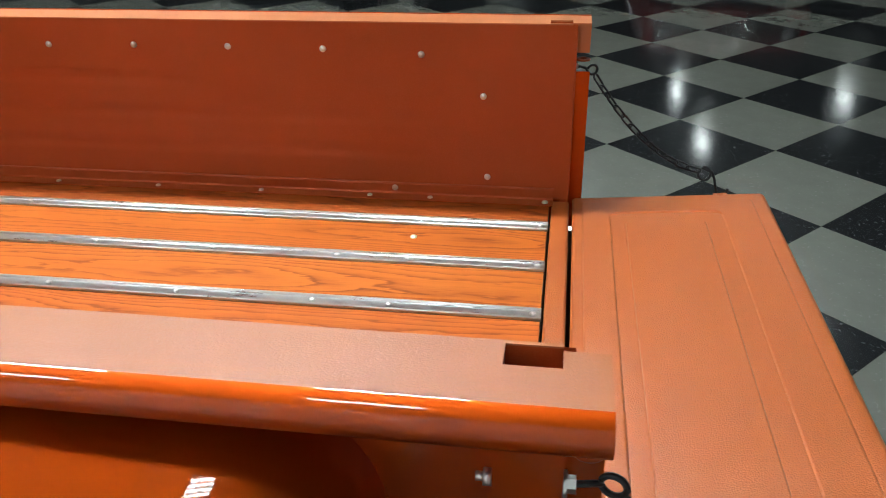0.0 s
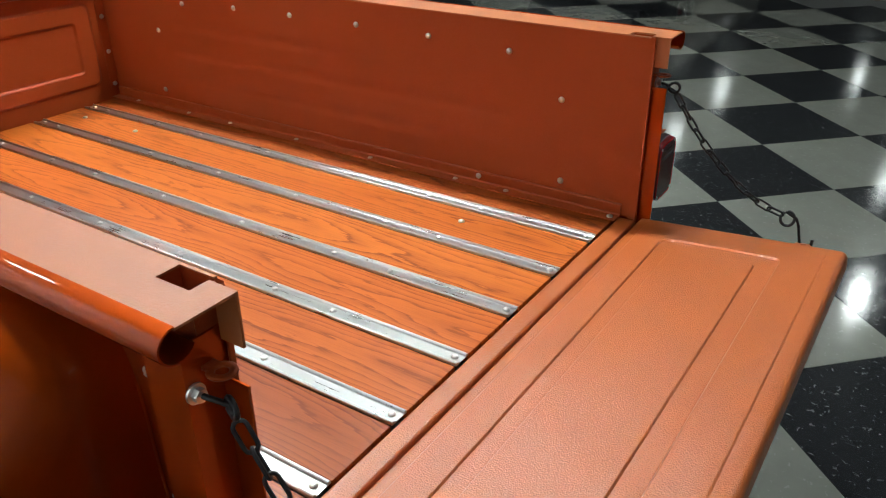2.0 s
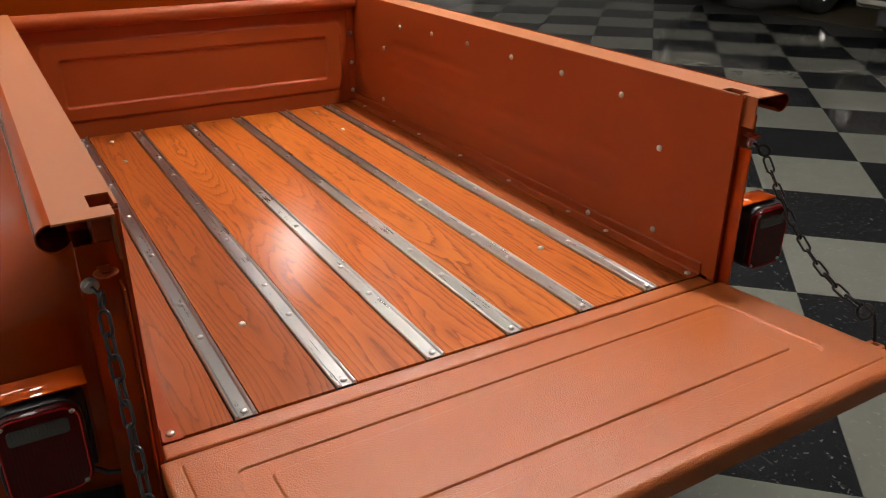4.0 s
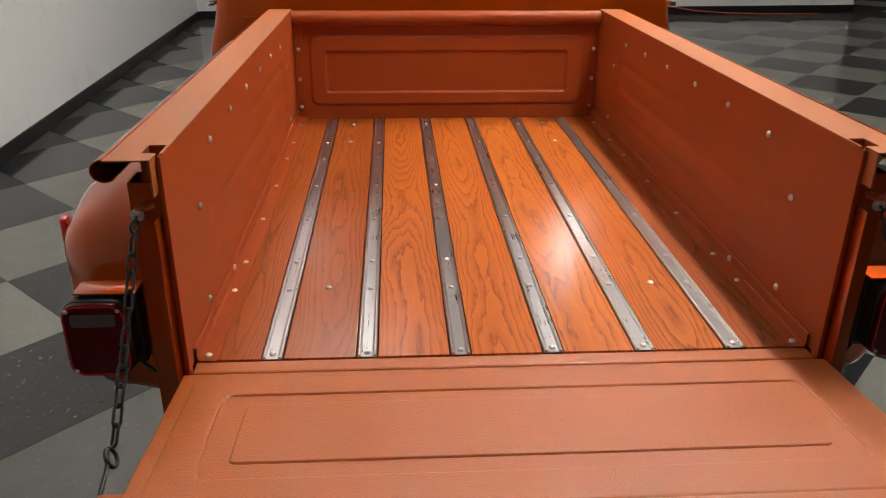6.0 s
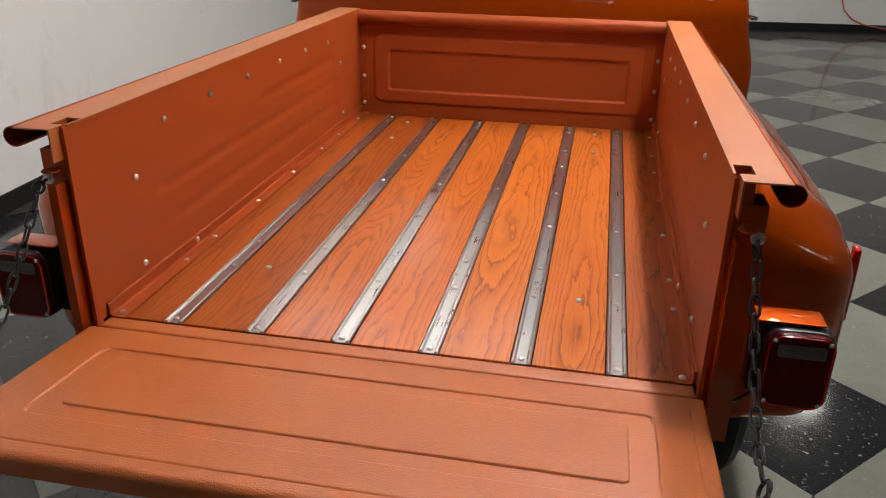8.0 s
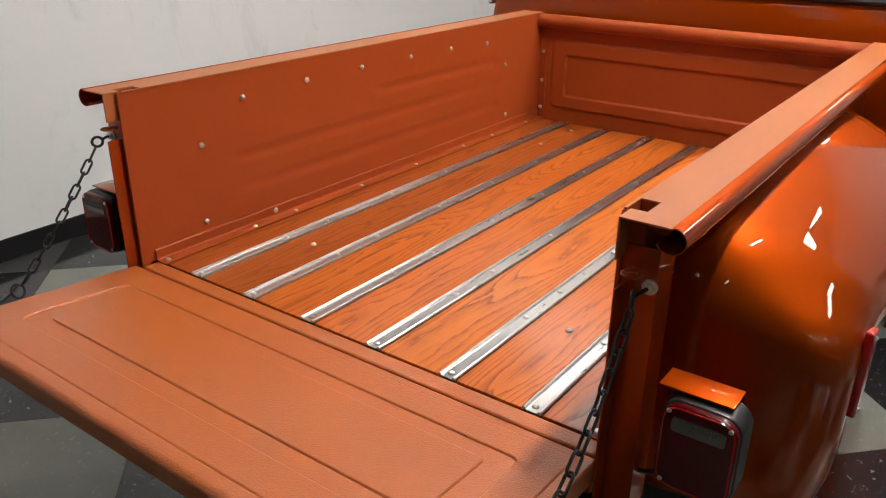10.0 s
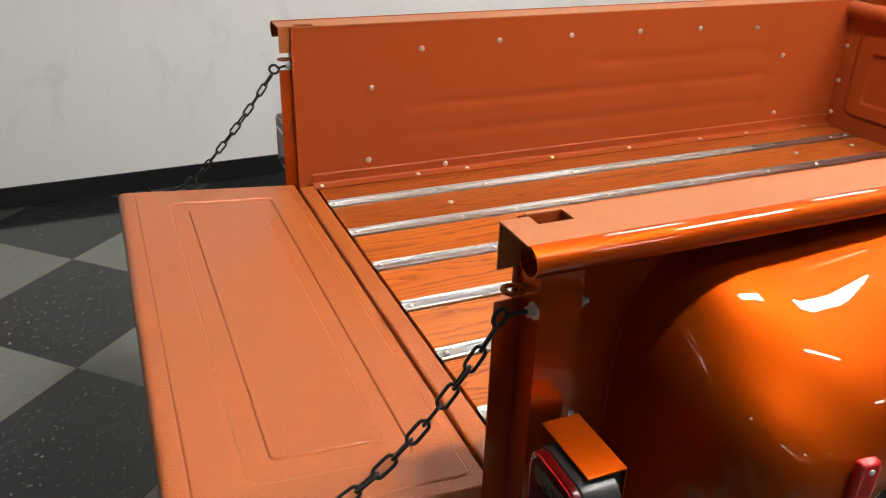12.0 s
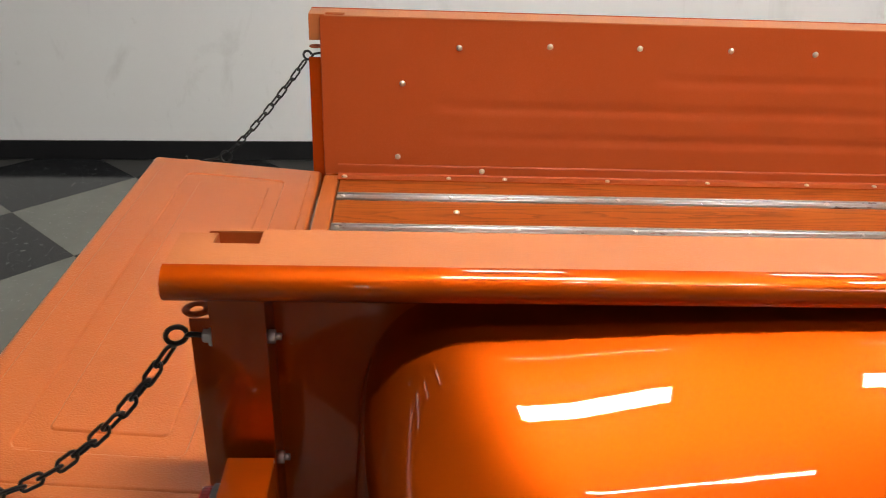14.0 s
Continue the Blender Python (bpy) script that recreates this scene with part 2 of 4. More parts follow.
def metal(name, colour, rough, streak=0.0, shine=1.0):
    n = Nodes(name)
    s = n.noise(n.coords((2, 300, 300)), 1.0, 3, 0.6)
    w = n.noise(n.coords(), 14, 4, 0.6)
    r = n.math("ADD", n.math("MULTIPLY", n.math("ADD", n.math("MULTIPLY", s, streak), n.math("MULTIPLY", w, 0.03)), 1.0), rough)
    col = n.mix(n.math("MULTIPLY", w, 0.2), colour, tuple(0.72 * v for v in colour))
    return n.put(Base_Color=col, Metallic=shine, Roughness=r)


def plain(name, colour, rough, variation=0.25, scale=30, metallic=0.0, coat=0.0, bump=0.1, depth=0.0008):
    n = Nodes(name)
    c = n.coords()
    a, b = n.noise(c, scale, 5, 0.6), n.noise(c, scale * 0.11, 3, 0.6)
    f = n.math("ADD", n.math("MULTIPLY", a, 0.6), n.math("MULTIPLY", b, 0.4))
    col = n.mix(f, tuple(v * (1 - variation) for v in colour), tuple(min(v * (1 + variation), 1) for v in colour))
    return n.put(Base_Color=col, Roughness=n.math("ADD", n.math("MULTIPLY", a, 0.15), rough - 0.075), Metallic=metallic, Coat_Weight=coat, Coat_Roughness=0.05, Normal=n.bump(a, bump, depth))


def tile(name, dark):
    """Waxed vinyl floor tile with flecks and scuffs."""
    n = Nodes(name)
    c = n.coords()
    info = n.t.nodes.new("ShaderNodeObjectInfo")
    fleck = n.noise(c, 55, 2, 0.5, 0.6)
    speck = n.ramp(fleck, [(0.655, (0, 0, 0)), (0.70, (1, 1, 1))])
    cloud = n.noise(c, 7, 5, 0.62)
    scuff = n.ramp(n.noise(n.coords((2.5, 26, 1)), 1.6, 4, 0.6, 1.2), [(0.62, (0, 0, 0)), (0.74, (1, 1, 1))])
    if dark:
        a, b, s = (0.009, 0.0095, 0.011), (0.022, 0.023, 0.025), (0.18, 0.18, 0.18)
    else:
        a, b, s = (0.140, 0.143, 0.124), (0.190, 0.193, 0.168), (0.29, 0.29, 0.28)
    col = n.mix(cloud, a, b)
    col = n.mix(n.math("MULTIPLY", speck, 0.55 if dark else 0.35), col, s)
    col = n.mix(n.math("MULTIPLY", scuff, 0.10), col, s)
    shade = n.math("ADD", n.math("MULTIPLY", info.outputs["Random"], 0.16), 0.92)
    col = n.mix(1.0, col, n.mix(shade, (0, 0, 0), (1, 1, 1)), "MULTIPLY")
    rough = n.math("ADD", n.math("MULTIPLY", cloud, 0.10), 0.06)
    nrm = n.bump(n.noise(c, 14, 4, 0.55), 0.09, 0.003)
    return n.put(Base_Color=col, Roughness=rough, Normal=nrm, Specular_IOR_Level=0.5)


def wall_paint():
    n = Nodes("wall_paint")
    c = n.coords()
    broad = n.noise(c, 0.7, 4, 0.6)
    smear = n.ramp(n.noise(n.coords((3.0, 3.0, 1.0)), 1.7, 5, 0.65, 0.8), [(0.57, (0, 0, 0)), (0.76, (1, 1, 1))])
    spot = n.ramp(n.noise(c, 9, 3, 0.6), [(0.70, (0, 0, 0)), (0.76, (1, 1, 1))])
    col = n.mix(broad, (0.81, 0.82, 0.82), (0.87, 0.875, 0.872))
    col = n.mix(n.math("MULTIPLY", smear, 0.30), col, (0.46, 0.45, 0.43))
    col = n.mix(n.math("MULTIPLY", spot, 0.15), col, (0.42, 0.41, 0.38))
    return n.put(Base_Color=col, Roughness=0.55, Normal=n.bump(n.noise(c, 90, 4, 0.6), 0.15, 0.002))


def glow(name, colour, strength):
    n = Nodes(name)
    return n.put(Base_Color=(0.9, 0.9, 0.9), Emission_Color=colour, Emission_Strength=strength, Roughness=0.4)


def lens_red():
    n = Nodes("red_lens")
    c = n.coords()
    ribs = n.node("ShaderNodeTexWave", Scale=55.0, Distortion=0.0)
    ribs.bands_direction = "Y"
    n.link(c, ribs.inputs["Vector"])
    col = n.mix(n.noise(c, 40, 2), (0.055, 0.0008, 0.0010), (0.10, 0.0013, 0.0017))
    return n.put(Base_Color=col, Roughness=0.3, Specular_IOR_Level=0.1, Coat_Weight=0.40, Coat_Roughness=0.02, Normal=n.bump(ribs.outputs["Fac"], 0.2, 0.001))


def glass_dark():
    n = Nodes("window_glass")
    return n.put(Base_Color=(0.02, 0.022, 0.022), Roughness=0.03, Coat_Weight=1.0, Coat_Roughness=0.01)


# one liner: rail and gate coloured lighter as lit, bed sides darker as shaded
RAIL_LIT = liner_paint("rail_liner_lit", (0.360, 0.098, 0.019), (0.415, 0.120, 0.025), 0.70, 0.46)
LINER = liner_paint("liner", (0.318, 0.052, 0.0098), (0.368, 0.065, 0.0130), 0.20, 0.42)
GATE_LIT, PAINT, WOOD = gate_paint(), gloss_paint(), wood()
STEEL = metal("polished_steel", (0.55, 0.55, 0.54), 0.25, 0.03, 1.0)
BOLT = metal("zinc_bolt", (0.80, 0.79, 0.76), 0.32, shine=0.95)
CHROME = metal("chrome", (0.80, 0.80, 0.80), 0.07)
BLACK = plain("black_iron", (0.018, 0.018, 0.019), 0.38, 0.3, 90, metallic=0.3, bump=0.3)
RUBBER = plain("rubber", (0.022, 0.022, 0.022), 0.62, 0.3, 60, bump=0.25)
HOUSING = plain("black_plastic", (0.016, 0.016, 0.017), 0.36, 0.25, 120, bump=0.2)
UNDER = plain("underbody_paint", (0.02, 0.018, 0.017), 0.7, 0.3, 20)
RED, GLASS = lens_red(), glass_dark()
CLEAR = plain("smoked_reverse_lens", (0.10, 0.095, 0.09), 0.15, 0.3, 40, coat=1.0)
MARKER = plain("red_marker_lens", (0.55, 0.012, 0.012), 0.15, 0.2, 60, coat=1.0)
TILE_DARK, TILE_GREY = tile("black_tile", True), tile("grey_tile", False)
WALL = wall_paint()
CORD = plain("orange_cord", (0.50, 0.09, 0.04), 0.5, 0.15, 40)
BASE = plain("black_vinyl_base", (0.012, 0.012, 0.013), 0.35, 0.3, 12)
CONCRETE = plain("tan_concrete", (0.09, 0.075, 0.048), 0.36, 0.3, 3.0, coat=0.3)
DECK = plain("ceiling_paint", (0.10, 0.10, 0.10), 0.8, 0.2, 2.0)
GROUT = plain("tile_joint", (0.03, 0.03, 0.028), 0.7, 0.3, 20)
LIGHT = glow("fixture_light", (1.0, 0.955, 0.90, 1), LAMP)
LIGHT_SIDE = glow("side_fixture_light", (1.0, 0.955, 0.90, 1), LAMP_SIDE)
LIGHT_LOW = glow("low_fixture_light", (1.0, 0.94, 0.86, 1), LAMP_LOW)
LIGHT_ROW = glow("row_fixture_light", (1.0, 0.955, 0.90, 1), LAMP_ROW)
LIGHT_TUBE = glow("tube_light", (1.0, 0.965, 0.92, 1), LAMP_TUBE)
LIGHT_MID = glow("mid_fixture_light", (1.0, 0.95, 0.88, 1), LAMP_MID)
LIGHT_DIM = glow("dim_fixture_light", (1.0, 0.95, 0.88, 1), LAMP_DIM)
LIGHT_AISLE = glow("aisle_fixture_light", (1.0, 0.95, 0.88, 1), LAMP_AISLE)
LIGHT_FAR = glow("far_fixture_light", (1.0, 0.95, 0.88, 1), LAMP_FAR)
TILES = plain("ceiling_tile", (0.09, 0.09, 0.088), 0.85, 0.08, 6.0)

# ---- the hall ----
HALL = pose(0, 0, 0, 0, 0, SKEW)


def in_hall(ob):
    ob.matrix_basis = HALL @ ob.matrix_basis
    return ob


def slab(name, lo, hi, material, label, bevel=0.0):
    return in_hall(tagged(part(name, box(lo, hi, bevel), material, None), label, name.split("_")[0], "", "structure"))


WEST, EAST, SOUTH, NORTH = -9.62, 9.0, -2.62, 24.0
floor = slab("floor", (WEST - 2.2, SOUTH - 0.2, -0.20), (EAST + 0.2, NORTH + 0.2, -0.004), GROUT, "glossy black and grey checkered tile floor of the hall")
slab("wall_south", (WEST - 0.2, SOUTH - 0.2, -0.004), (EAST + 0.2, SOUTH, CEILING), WALL, "scuffed white painted wall beside the truck")
slab("wall_west", (WEST - 0.2, SOUTH, -0.004), (WEST, 6.36, CEILING), WALL, "white painted end wall of the hall")
slab("wall_recess", (WEST - 2.2, 6.36, -0.004), (WEST - 2.0, NORTH, CEILING), WALL, "white painted wall of the recess behind the end wall")
slab("wall_east", (EAST, SOUTH, -0.004), (EAST + 0.2, NORTH, CEILING), DECK, "dim end wall of the hall")
slab("wall_north", (WEST - 2.2, NORTH, -0.004), (EAST + 0.2, NORTH + 0.2, CEILING), DECK, "dim far wall of the hall")
# unseen ceiling, kept dark so that little light bounces off it
slab("ceiling", (WEST - 2.2, SOUTH - 0.2, CEILING), (EAST + 0.2, 6.4, CEILING + 0.2), TILES, "unseen dark ceiling over the truck")
slab("ceiling_far", (WEST - 2.2, 6.4, CEILING), (EAST + 0.2, NORTH + 0.2, CEILING + 0.2), DECK, "dark painted ceiling at the back of the hall")
slab("baseboard_south", (WEST, SOUTH, 0.0), (EAST, SOUTH + 0.012, 0.105), BASE, "black vinyl baseboard along the white wall", 0.003)
slab("baseboard_west", (WEST, SOUTH + 0.012, 0.0), (WEST + 0.012, 6.36, 0.105), BASE, "black vinyl baseboard along the end wall", 0.003)
slab("floor_concrete", (WEST - 2.0, 7.9, -0.004), (EAST, NORTH, 0.003), CONCRETE, "polished tan concrete floor at the back of the hall")

bm = bmesh.new()
add_tube(bm, [(WEST + 0.022, y, z) for y, z in ((3.34, 1.20), (3.36, 0.80), (3.40, 0.48), (3.47, 0.28), (3.58, 0.17))] + [(WEST + 0.026 + 0.03 * k, 3.72 + 0.34 * k, 0.10 * 0.45 ** k + 0.009) for k in range(7)], 0.009, 6)
cord = thing("extension_cord", WEST + 0.03, 3.5, 0.0, "orange extension cord hanging down the white wall to the floor", "cord")
part("cable", bm, CORD, cord)
cord.matrix_basis = HALL @ cord.matrix_basis


def ceiling_fixture(x, y, a, b, light, label):
    """Surface-mounted trough with a glowing diffuser."""
    t = thing("ceiling_light", x, y, CEILING, label, "ceiling light", "ceiling lights")
    part("frame", box((x - a, y - b, CEILING - 0.07), (x + a, y + b, CEILING), 0.01), WALL, t)
    part("diffuser", box((x - a + 0.02, y - b + 0.02, CEILING - 0.095), (x + a - 0.02, y + b - 0.02, CEILING - 0.072), 0.008), light, t)
    t.matrix_basis = HALL @ t.matrix_basis
    return t


def tube_fixture(x, y, a, b, light, label):
    """Open trough with four bare tubes side by side."""
    t = thing("tube_light", x, y, CEILING, label, "ceiling light", "tube lights")
    part("tray", box((x - a, y - b, CEILING - 0.05), (x + a, y + b, CEILING), 0.01), WALL, t)
    for k in range(4):
        yk = y - b + 2 * b * (k + 0.5) / 4
        bm = bmesh.new()
        add_tube(bm, [(x - a + 0.02, yk, CEILING - 0.075), (x + a - 0.02, yk, CEILING - 0.075)], 0.016, 12)
        part("tube", bm, light, t)
    t.matrix_basis = HALL @ t.matrix_basis
    return t


for x in (-2.75, -0.78):
    ceiling_fixture(x, 1.25, 0.42, 0.11, LIGHT, "long white ceiling trough light over the truck bed")
ceiling_fixture(-1.6, 2.45, 0.61, 0.04, LIGHT_SIDE, "long white ceiling trough light beside the truck")
for x, y, a, b in ((-7.5, 3.2, 0.50, 0.22), (-3.6, 5.2, 0.45, 0.20)):
    ceiling_fixture(x, y, a, b, LIGHT_LOW, "broad white ceiling trough light, dimmed")
for y in (-1.9, -0.4):
    ceiling_fixture(-5.5, y, 0.08, 0.60, LIGHT_ROW, "long white ceiling trough light across the aisle")
for x in (-0.82, -2.50, -4.18):
    tube_fixture(x, -0.95, 0.28, 0.18, LIGHT_TUBE, "open white ceiling tray with four bare tubes")
for x, y in ((-3.5, 13.8), (0.3, 13.4), (2.9, 13.3), (-3.5, 17.2), (0.35, 16.5), (2.8, 16.3), (6.25, 16.1), (-1.0, 20.0)):
    ceiling_fixture(x, y, 0.10, 0.45, LIGHT_FAR, "white ceiling trough light in the dim back of the hall")

for x, y in ((0.45, 9.2), (2.87, 9.0), (3.05, 6.95)):
    ceiling_fixture(x, y, 0.10, 0.45, LIGHT_MID, "bright white ceiling trough light in the hall")
for x, y in ((4.2, 2.6), (6.6, 1.0)):
    ceiling_fixture(x, y, 0.55, 0.045, LIGHT_AISLE, "white ceiling trough light in the aisle behind the truck")
for x in (2.3, 3.7, 5.1, 6.5):
    for y in (-0.7, 0.5):
        ceiling_fixture(x, y, 0.045, 0.40, LIGHT_DIM, "short white ceiling trough light in the aisle behind the truck")
ceiling_fixture(-3.15, 9.7, 0.10, 0.45, LIGHT_FAR, "white ceiling trough light over the cream car")

# ---- the pickup truck ----
BED = 0.698          # top of the planks
FRONT, REAR = -1.93, 0.0
HALF = 0.634         # inner half width of the bed
TOP = 1.144          # top of the rails
truck = thing("pickup_truck", -1.5, 0.0, 0.0, "orange stepside pickup truck with a wood-floored bed and lowered tailgate", "pickup truck")
STRIPS = [0.0964 * k for k in (-5, -3, -1, 1, 3, 5)]
CROSS = (-0.012, -0.303, -0.463, -0.760, -1.053, -1.347, -1.549, -1.815, -1.888)

# floor planks; outer ones coloured darker for redder stain and the sides' shade
PLANK_TONES = (0.66, 0.98, 1.0, 1.06, 1.02, 1.0, 0.64)
edges = [-HALF + 0.003] + [e for s in STRIPS for e in (s - 0.0230, s + 0.0230)] + [HALF - 0.003]
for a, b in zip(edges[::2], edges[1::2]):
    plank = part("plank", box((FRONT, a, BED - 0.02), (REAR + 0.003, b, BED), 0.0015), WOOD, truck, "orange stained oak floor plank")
    plank_tone = PLANK_TONES[min(int((a + HALF) / 0.18), 6)]
    plank.color = (plank_tone, plank_tone * (0.90 if plank_tone < 0.9 else 0.98), plank_tone * 0.9, 1)
part("bed_frame", box((FRONT - 0.02, -HALF - 0.01, BED - 0.10), (REAR + 0.004, HALF + 0.01, BED - 0.022)), UNDER, truck, "dark frame under the bed floor")

bm = bmesh.new()
add_dome(bm, 0.0070, 0.0040, collar=0.0010)
BOLT_MESH = link_mesh("bolt", bm, BOLT)
bm = bmesh.new()
add_dome(bm, 0.0082, 0.0048, collar=0.0012)
BIG_BOLT_MESH = link_mesh("bolt", bm, BOLT)

bm = bmesh.new()
add_dome(bm, 0.0042, 0.0022, collar=0.0006)
SCREW_MESH = link_mesh("screw", bm, BOLT)

# steel strips between the planks
w = 0.0205
half = [(0.0, 0.0), (0.0, 0.0022), (0.0010, 0.0052), (0.0030, 0.0064), (0.0054, 0.0064), (0.0074, 0.0050), (0.0084, 0.0022), (0.0100, 0.0014)]
section = [(-w + a, z) for a, z in half] + [(w - a, z) for a, z in half[::-1]]
for s in STRIPS:
    bm = bmesh.new()
    rows = [[bm.verts.new((x, s + y, BED - 0.001 + z)) for y, z in section] for x in (FRONT + 0.012, REAR + 0.004)]
    n = len(section)
    for i in range(n):
        bm.faces.new((rows[0][i], rows[0][(i + 1) % n], rows[1][(i + 1) % n], rows[1][i]))
    bm.faces.new(rows[0])
    bm.faces.new(rows[1][::-1])
    strip = part("strip", bm, STEEL, truck, "polished steel bed strip", angle=20)
    for x in CROSS:
        piece("bolt", BOLT_MESH, strip, pose(x, s, BED + 0.0014, 0, 0, 40 * x))
for x, y in ((-0.314, -0.390), (-0.307, 0.395), (-1.568, -0.395), (-1.556, 0.395), (-1.82, -0.395), (-1.82, 0.395)):
    piece("bolt", BIG_BOLT_MESH, truck, pose(x, y, BED), "steel carriage bolt head")


def add_channel(bm, plan, z0, z1, thick):
    """A folded upright channel: plan points (x, y), pushed along z."""
    n = len(plan)
    inner = []
    for i, p in enumerate(plan):
        dirs = [(Vector(plan[j + 1]) - Vector(plan[j])).normalized() for j in (i - 1, i) if 0 <= j < n - 1]
        off = sum((Vector((-d.y, d.x)) for d in dirs), Vector((0, 0)))
        inner.append((p[0] + off.x * thick, p[1] + off.y * thick))
    ring = list(plan) + inner[::-1]
    m = len(ring)
    rows = [[bm.verts.new((x, y, z)) for x, y in ring] for z in (z0, z1)]
    for i in range(m):
        bm.faces.new((rows[0][i], rows[0][(i + 1) % m], rows[1][(i + 1) % m], rows[1][i]))
    for r in rows:
        for i in range(n - 1):
            bm.faces.new((r[i], r[i + 1], r[m - 2 - i], r[m - 1 - i]))
    return bm


def wall_height(x, z):
    """Stamped ribs of the bed side, bulging outwards."""
    h = 0.0
    for zc, x0, x1 in ((0.992, -1.62, -0.86), (0.905, -1.64, -0.25), (0.815, -1.64, -0.27)):
        run = smooth01((x - x0) / 0.05) * smooth01((x1 - x) / 0.05)
        h += 0.0030 * run * (smooth01(1 - abs(z - zc) / 0.026))
    h += 0.0015 * math.sin(3.1 * x + 2.0) * math.sin(5 * (z - 0.7))
    return h


def roll_profile(s):
    """The painted roll along the outside of a rail, from the flat top round and under."""
    out = []
    cy, cz, r = 0.724, TOP - 0.0190, 0.0190
    for k in range(15):
        a = radians(90 - 17.5 * k)
        out.append((s * (cy + r * math.cos(a) * 1.12), cz + r * math.sin(a)))
    return out


for s, side in ((-1, "driver's"), (1, "passenger's")):
    xs = stops(-1.955, 0.0495, (-1.62, -0.86, -0.25), 0.02, 0.05, 0.12)
    zs = stops(BED + 0.004, TOP - 0.002, (0.992, 0.905, 0.815), 0.005, 0.03, 0.05)
    bm = relief(xs, zs, wall_height, lambda x, z, h: (x, s * (HALF + h), z))
    back = bmesh.ops.duplicate(bm, geom=list(bm.verts) + list(bm.edges) + list(bm.faces))
    bmesh.ops.translate(bm, vec=(0, s * 0.003, 0), verts=[g for g in back["geom"] if isinstance(g, bmesh.types.BMVert)])
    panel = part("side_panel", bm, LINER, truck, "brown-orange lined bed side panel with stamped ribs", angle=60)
    turn = 90 if s < 0 else -90
    for x, z in ((-0.318, 1.068), (-0.561, 1.077), (-0.804, 1.079), (-1.053, 1.079), (-1.287, 1.076), (-1.525, 1.066), (-0.168, 0.968), (-0.157, 0.757), (-1.665, 0.966), (-1.681, 0.760)):
        piece("bolt", BIG_BOLT_MESH, panel, pose(x, s * (HALF - 0.0005), z, s * 90, 0, 0))
    # angle strip along the foot of the panel
    prof = [(s * (HALF - 0.0005), BED + 0.0345), (s * (HALF - 0.0045), BED + 0.0340), (s * (HALF - 0.0065), BED + 0.0315), (s * (HALF - 0.0060), BED + 0.0090), (s * (HALF - 0.0085), BED + 0.0050), (s * (HALF - 0.0130), BED + 0.0042), (s * (HALF - 0.041), BED + 0.0038)]
    bm = add_sheet(bmesh.new(), prof, -1.945, 0.012, s * 0.002)
    angle = part("angle_strip", bm, LINER, truck, "brown-orange angle strip along the bed side", angle=25)
    for x in (-0.008,) + CROSS[1:8]:
        piece("bolt", BIG_BOLT_MESH if x > -0.1 else BOLT_MESH, angle, pose(x, s * 0.6105, BED + 0.0038))
    piece("bolt", BIG_BOLT_MESH, angle, pose(-0.398, s * (HALF - 0.0062), 0.719, s * 90, 0, 0))
    # flat top of the rail, with the stake pocket cut out
    bm = bmesh.new()
    z0, z1 = TOP - 0.003, TOP
    for x0, x1, y0, y1 in ((-1.955, -0.014, HALF - 0.001, 0.7245), (-0.014, 0.038, 0.670, 0.7245), (0.038, 0.080, HALF + 0.010, 0.7245), (-0.014, 0.038, HALF - 0.001, HALF + 0.004)):
        add_box(bm, (x0, min(s * y0, s * y1), z0), (x1, max(s * y0, s * y1), z1))
    # folded edge of the rail's tail end
    add_box(bm, (0.046, min(s * 0.644, s * 0.6475), TOP - 0.068), (0.080, max(s * 0.644, s * 0.6475), z0))
    part("rail_top", bm, RAIL_LIT, truck, "brown-orange textured rail top", smooth=False)
    bm = add_sheet(bmesh.new(), roll_profile(s), -1.955, 0.080, s * 0.0022)
    part("rail_roll", bm, PAINT, truck, "glossy orange rolled rail edge", angle=50)
    # walls of the stake pocket
    bm = bmesh.new()
    for x0, x1, y0, y1 in ((-0.0170, -0.0145, 0.638, 0.672), (0.0385, 0.041, 0.638, 0.672), (-0.0145, 0.0385, 0.6705, 0.673)):
        add_box(bm, (x0, min(s * y0, s * y1), TOP - 0.12), (x1, max(s * y0, s * y1), z0 - 0.0005))
    part("stake_pocket", bm, LINER, truck, "open square stake pocket")

    # tail post: a box section, a flange behind it and the cut-out at the latch
    def span(a, b):
        return min(s * a, s * b), max(s * a, s * b)
    bm = add_channel(bmesh.new(), [(-0.020, s * 0.6455), (-0.020, s * 0.700), (0.044, s * 0.700), (0.044, s * 0.640)], 0.60, TOP - 0.052, -s * 0.003)
    post = part("tail_post", bm, PAINT, truck, "glossy orange tail post")
    bm = bmesh.new()
    y0, y1 = span(0.648, 0.6515)
    add_box(bm, (0.0445, y0, 0.62), (0.083, y1, 1.030), 0.001)
    part("flange", bm, PAINT, truck, "orange flange of the tail post")
    # rolled rear edge of the bed side, with its foot beside the sill
    bm = bmesh.new()
    y0, y1 = span(0.6345, 0.6425)
    add_box(bm, (0.0462, y0, BED - 0.06), (0.0505, y1, TOP - 0.0045), 0.0015)
    y0, y1 = span(0.6335, 0.6372)
    add_box(bm, (0.0300, y0, BED - 0.06), (0.0460, y1, BED + 0.0035), 0.001)
    part("panel_edge", bm, LINER, truck, "brown-orange folded rear edge of the bed side")
    # latch eye: a flat tab with a hole
    bm = bmesh.new()
    ring = [(0.066 + 0.0125 * math.cos(k * math.tau / 20), s * (0.668 + 0.0125 * math.sin(k * math.tau / 20)), 1.0545) for k in range(20)]
    add_tube(bm, ring, 0.0052, 8, closed=True)
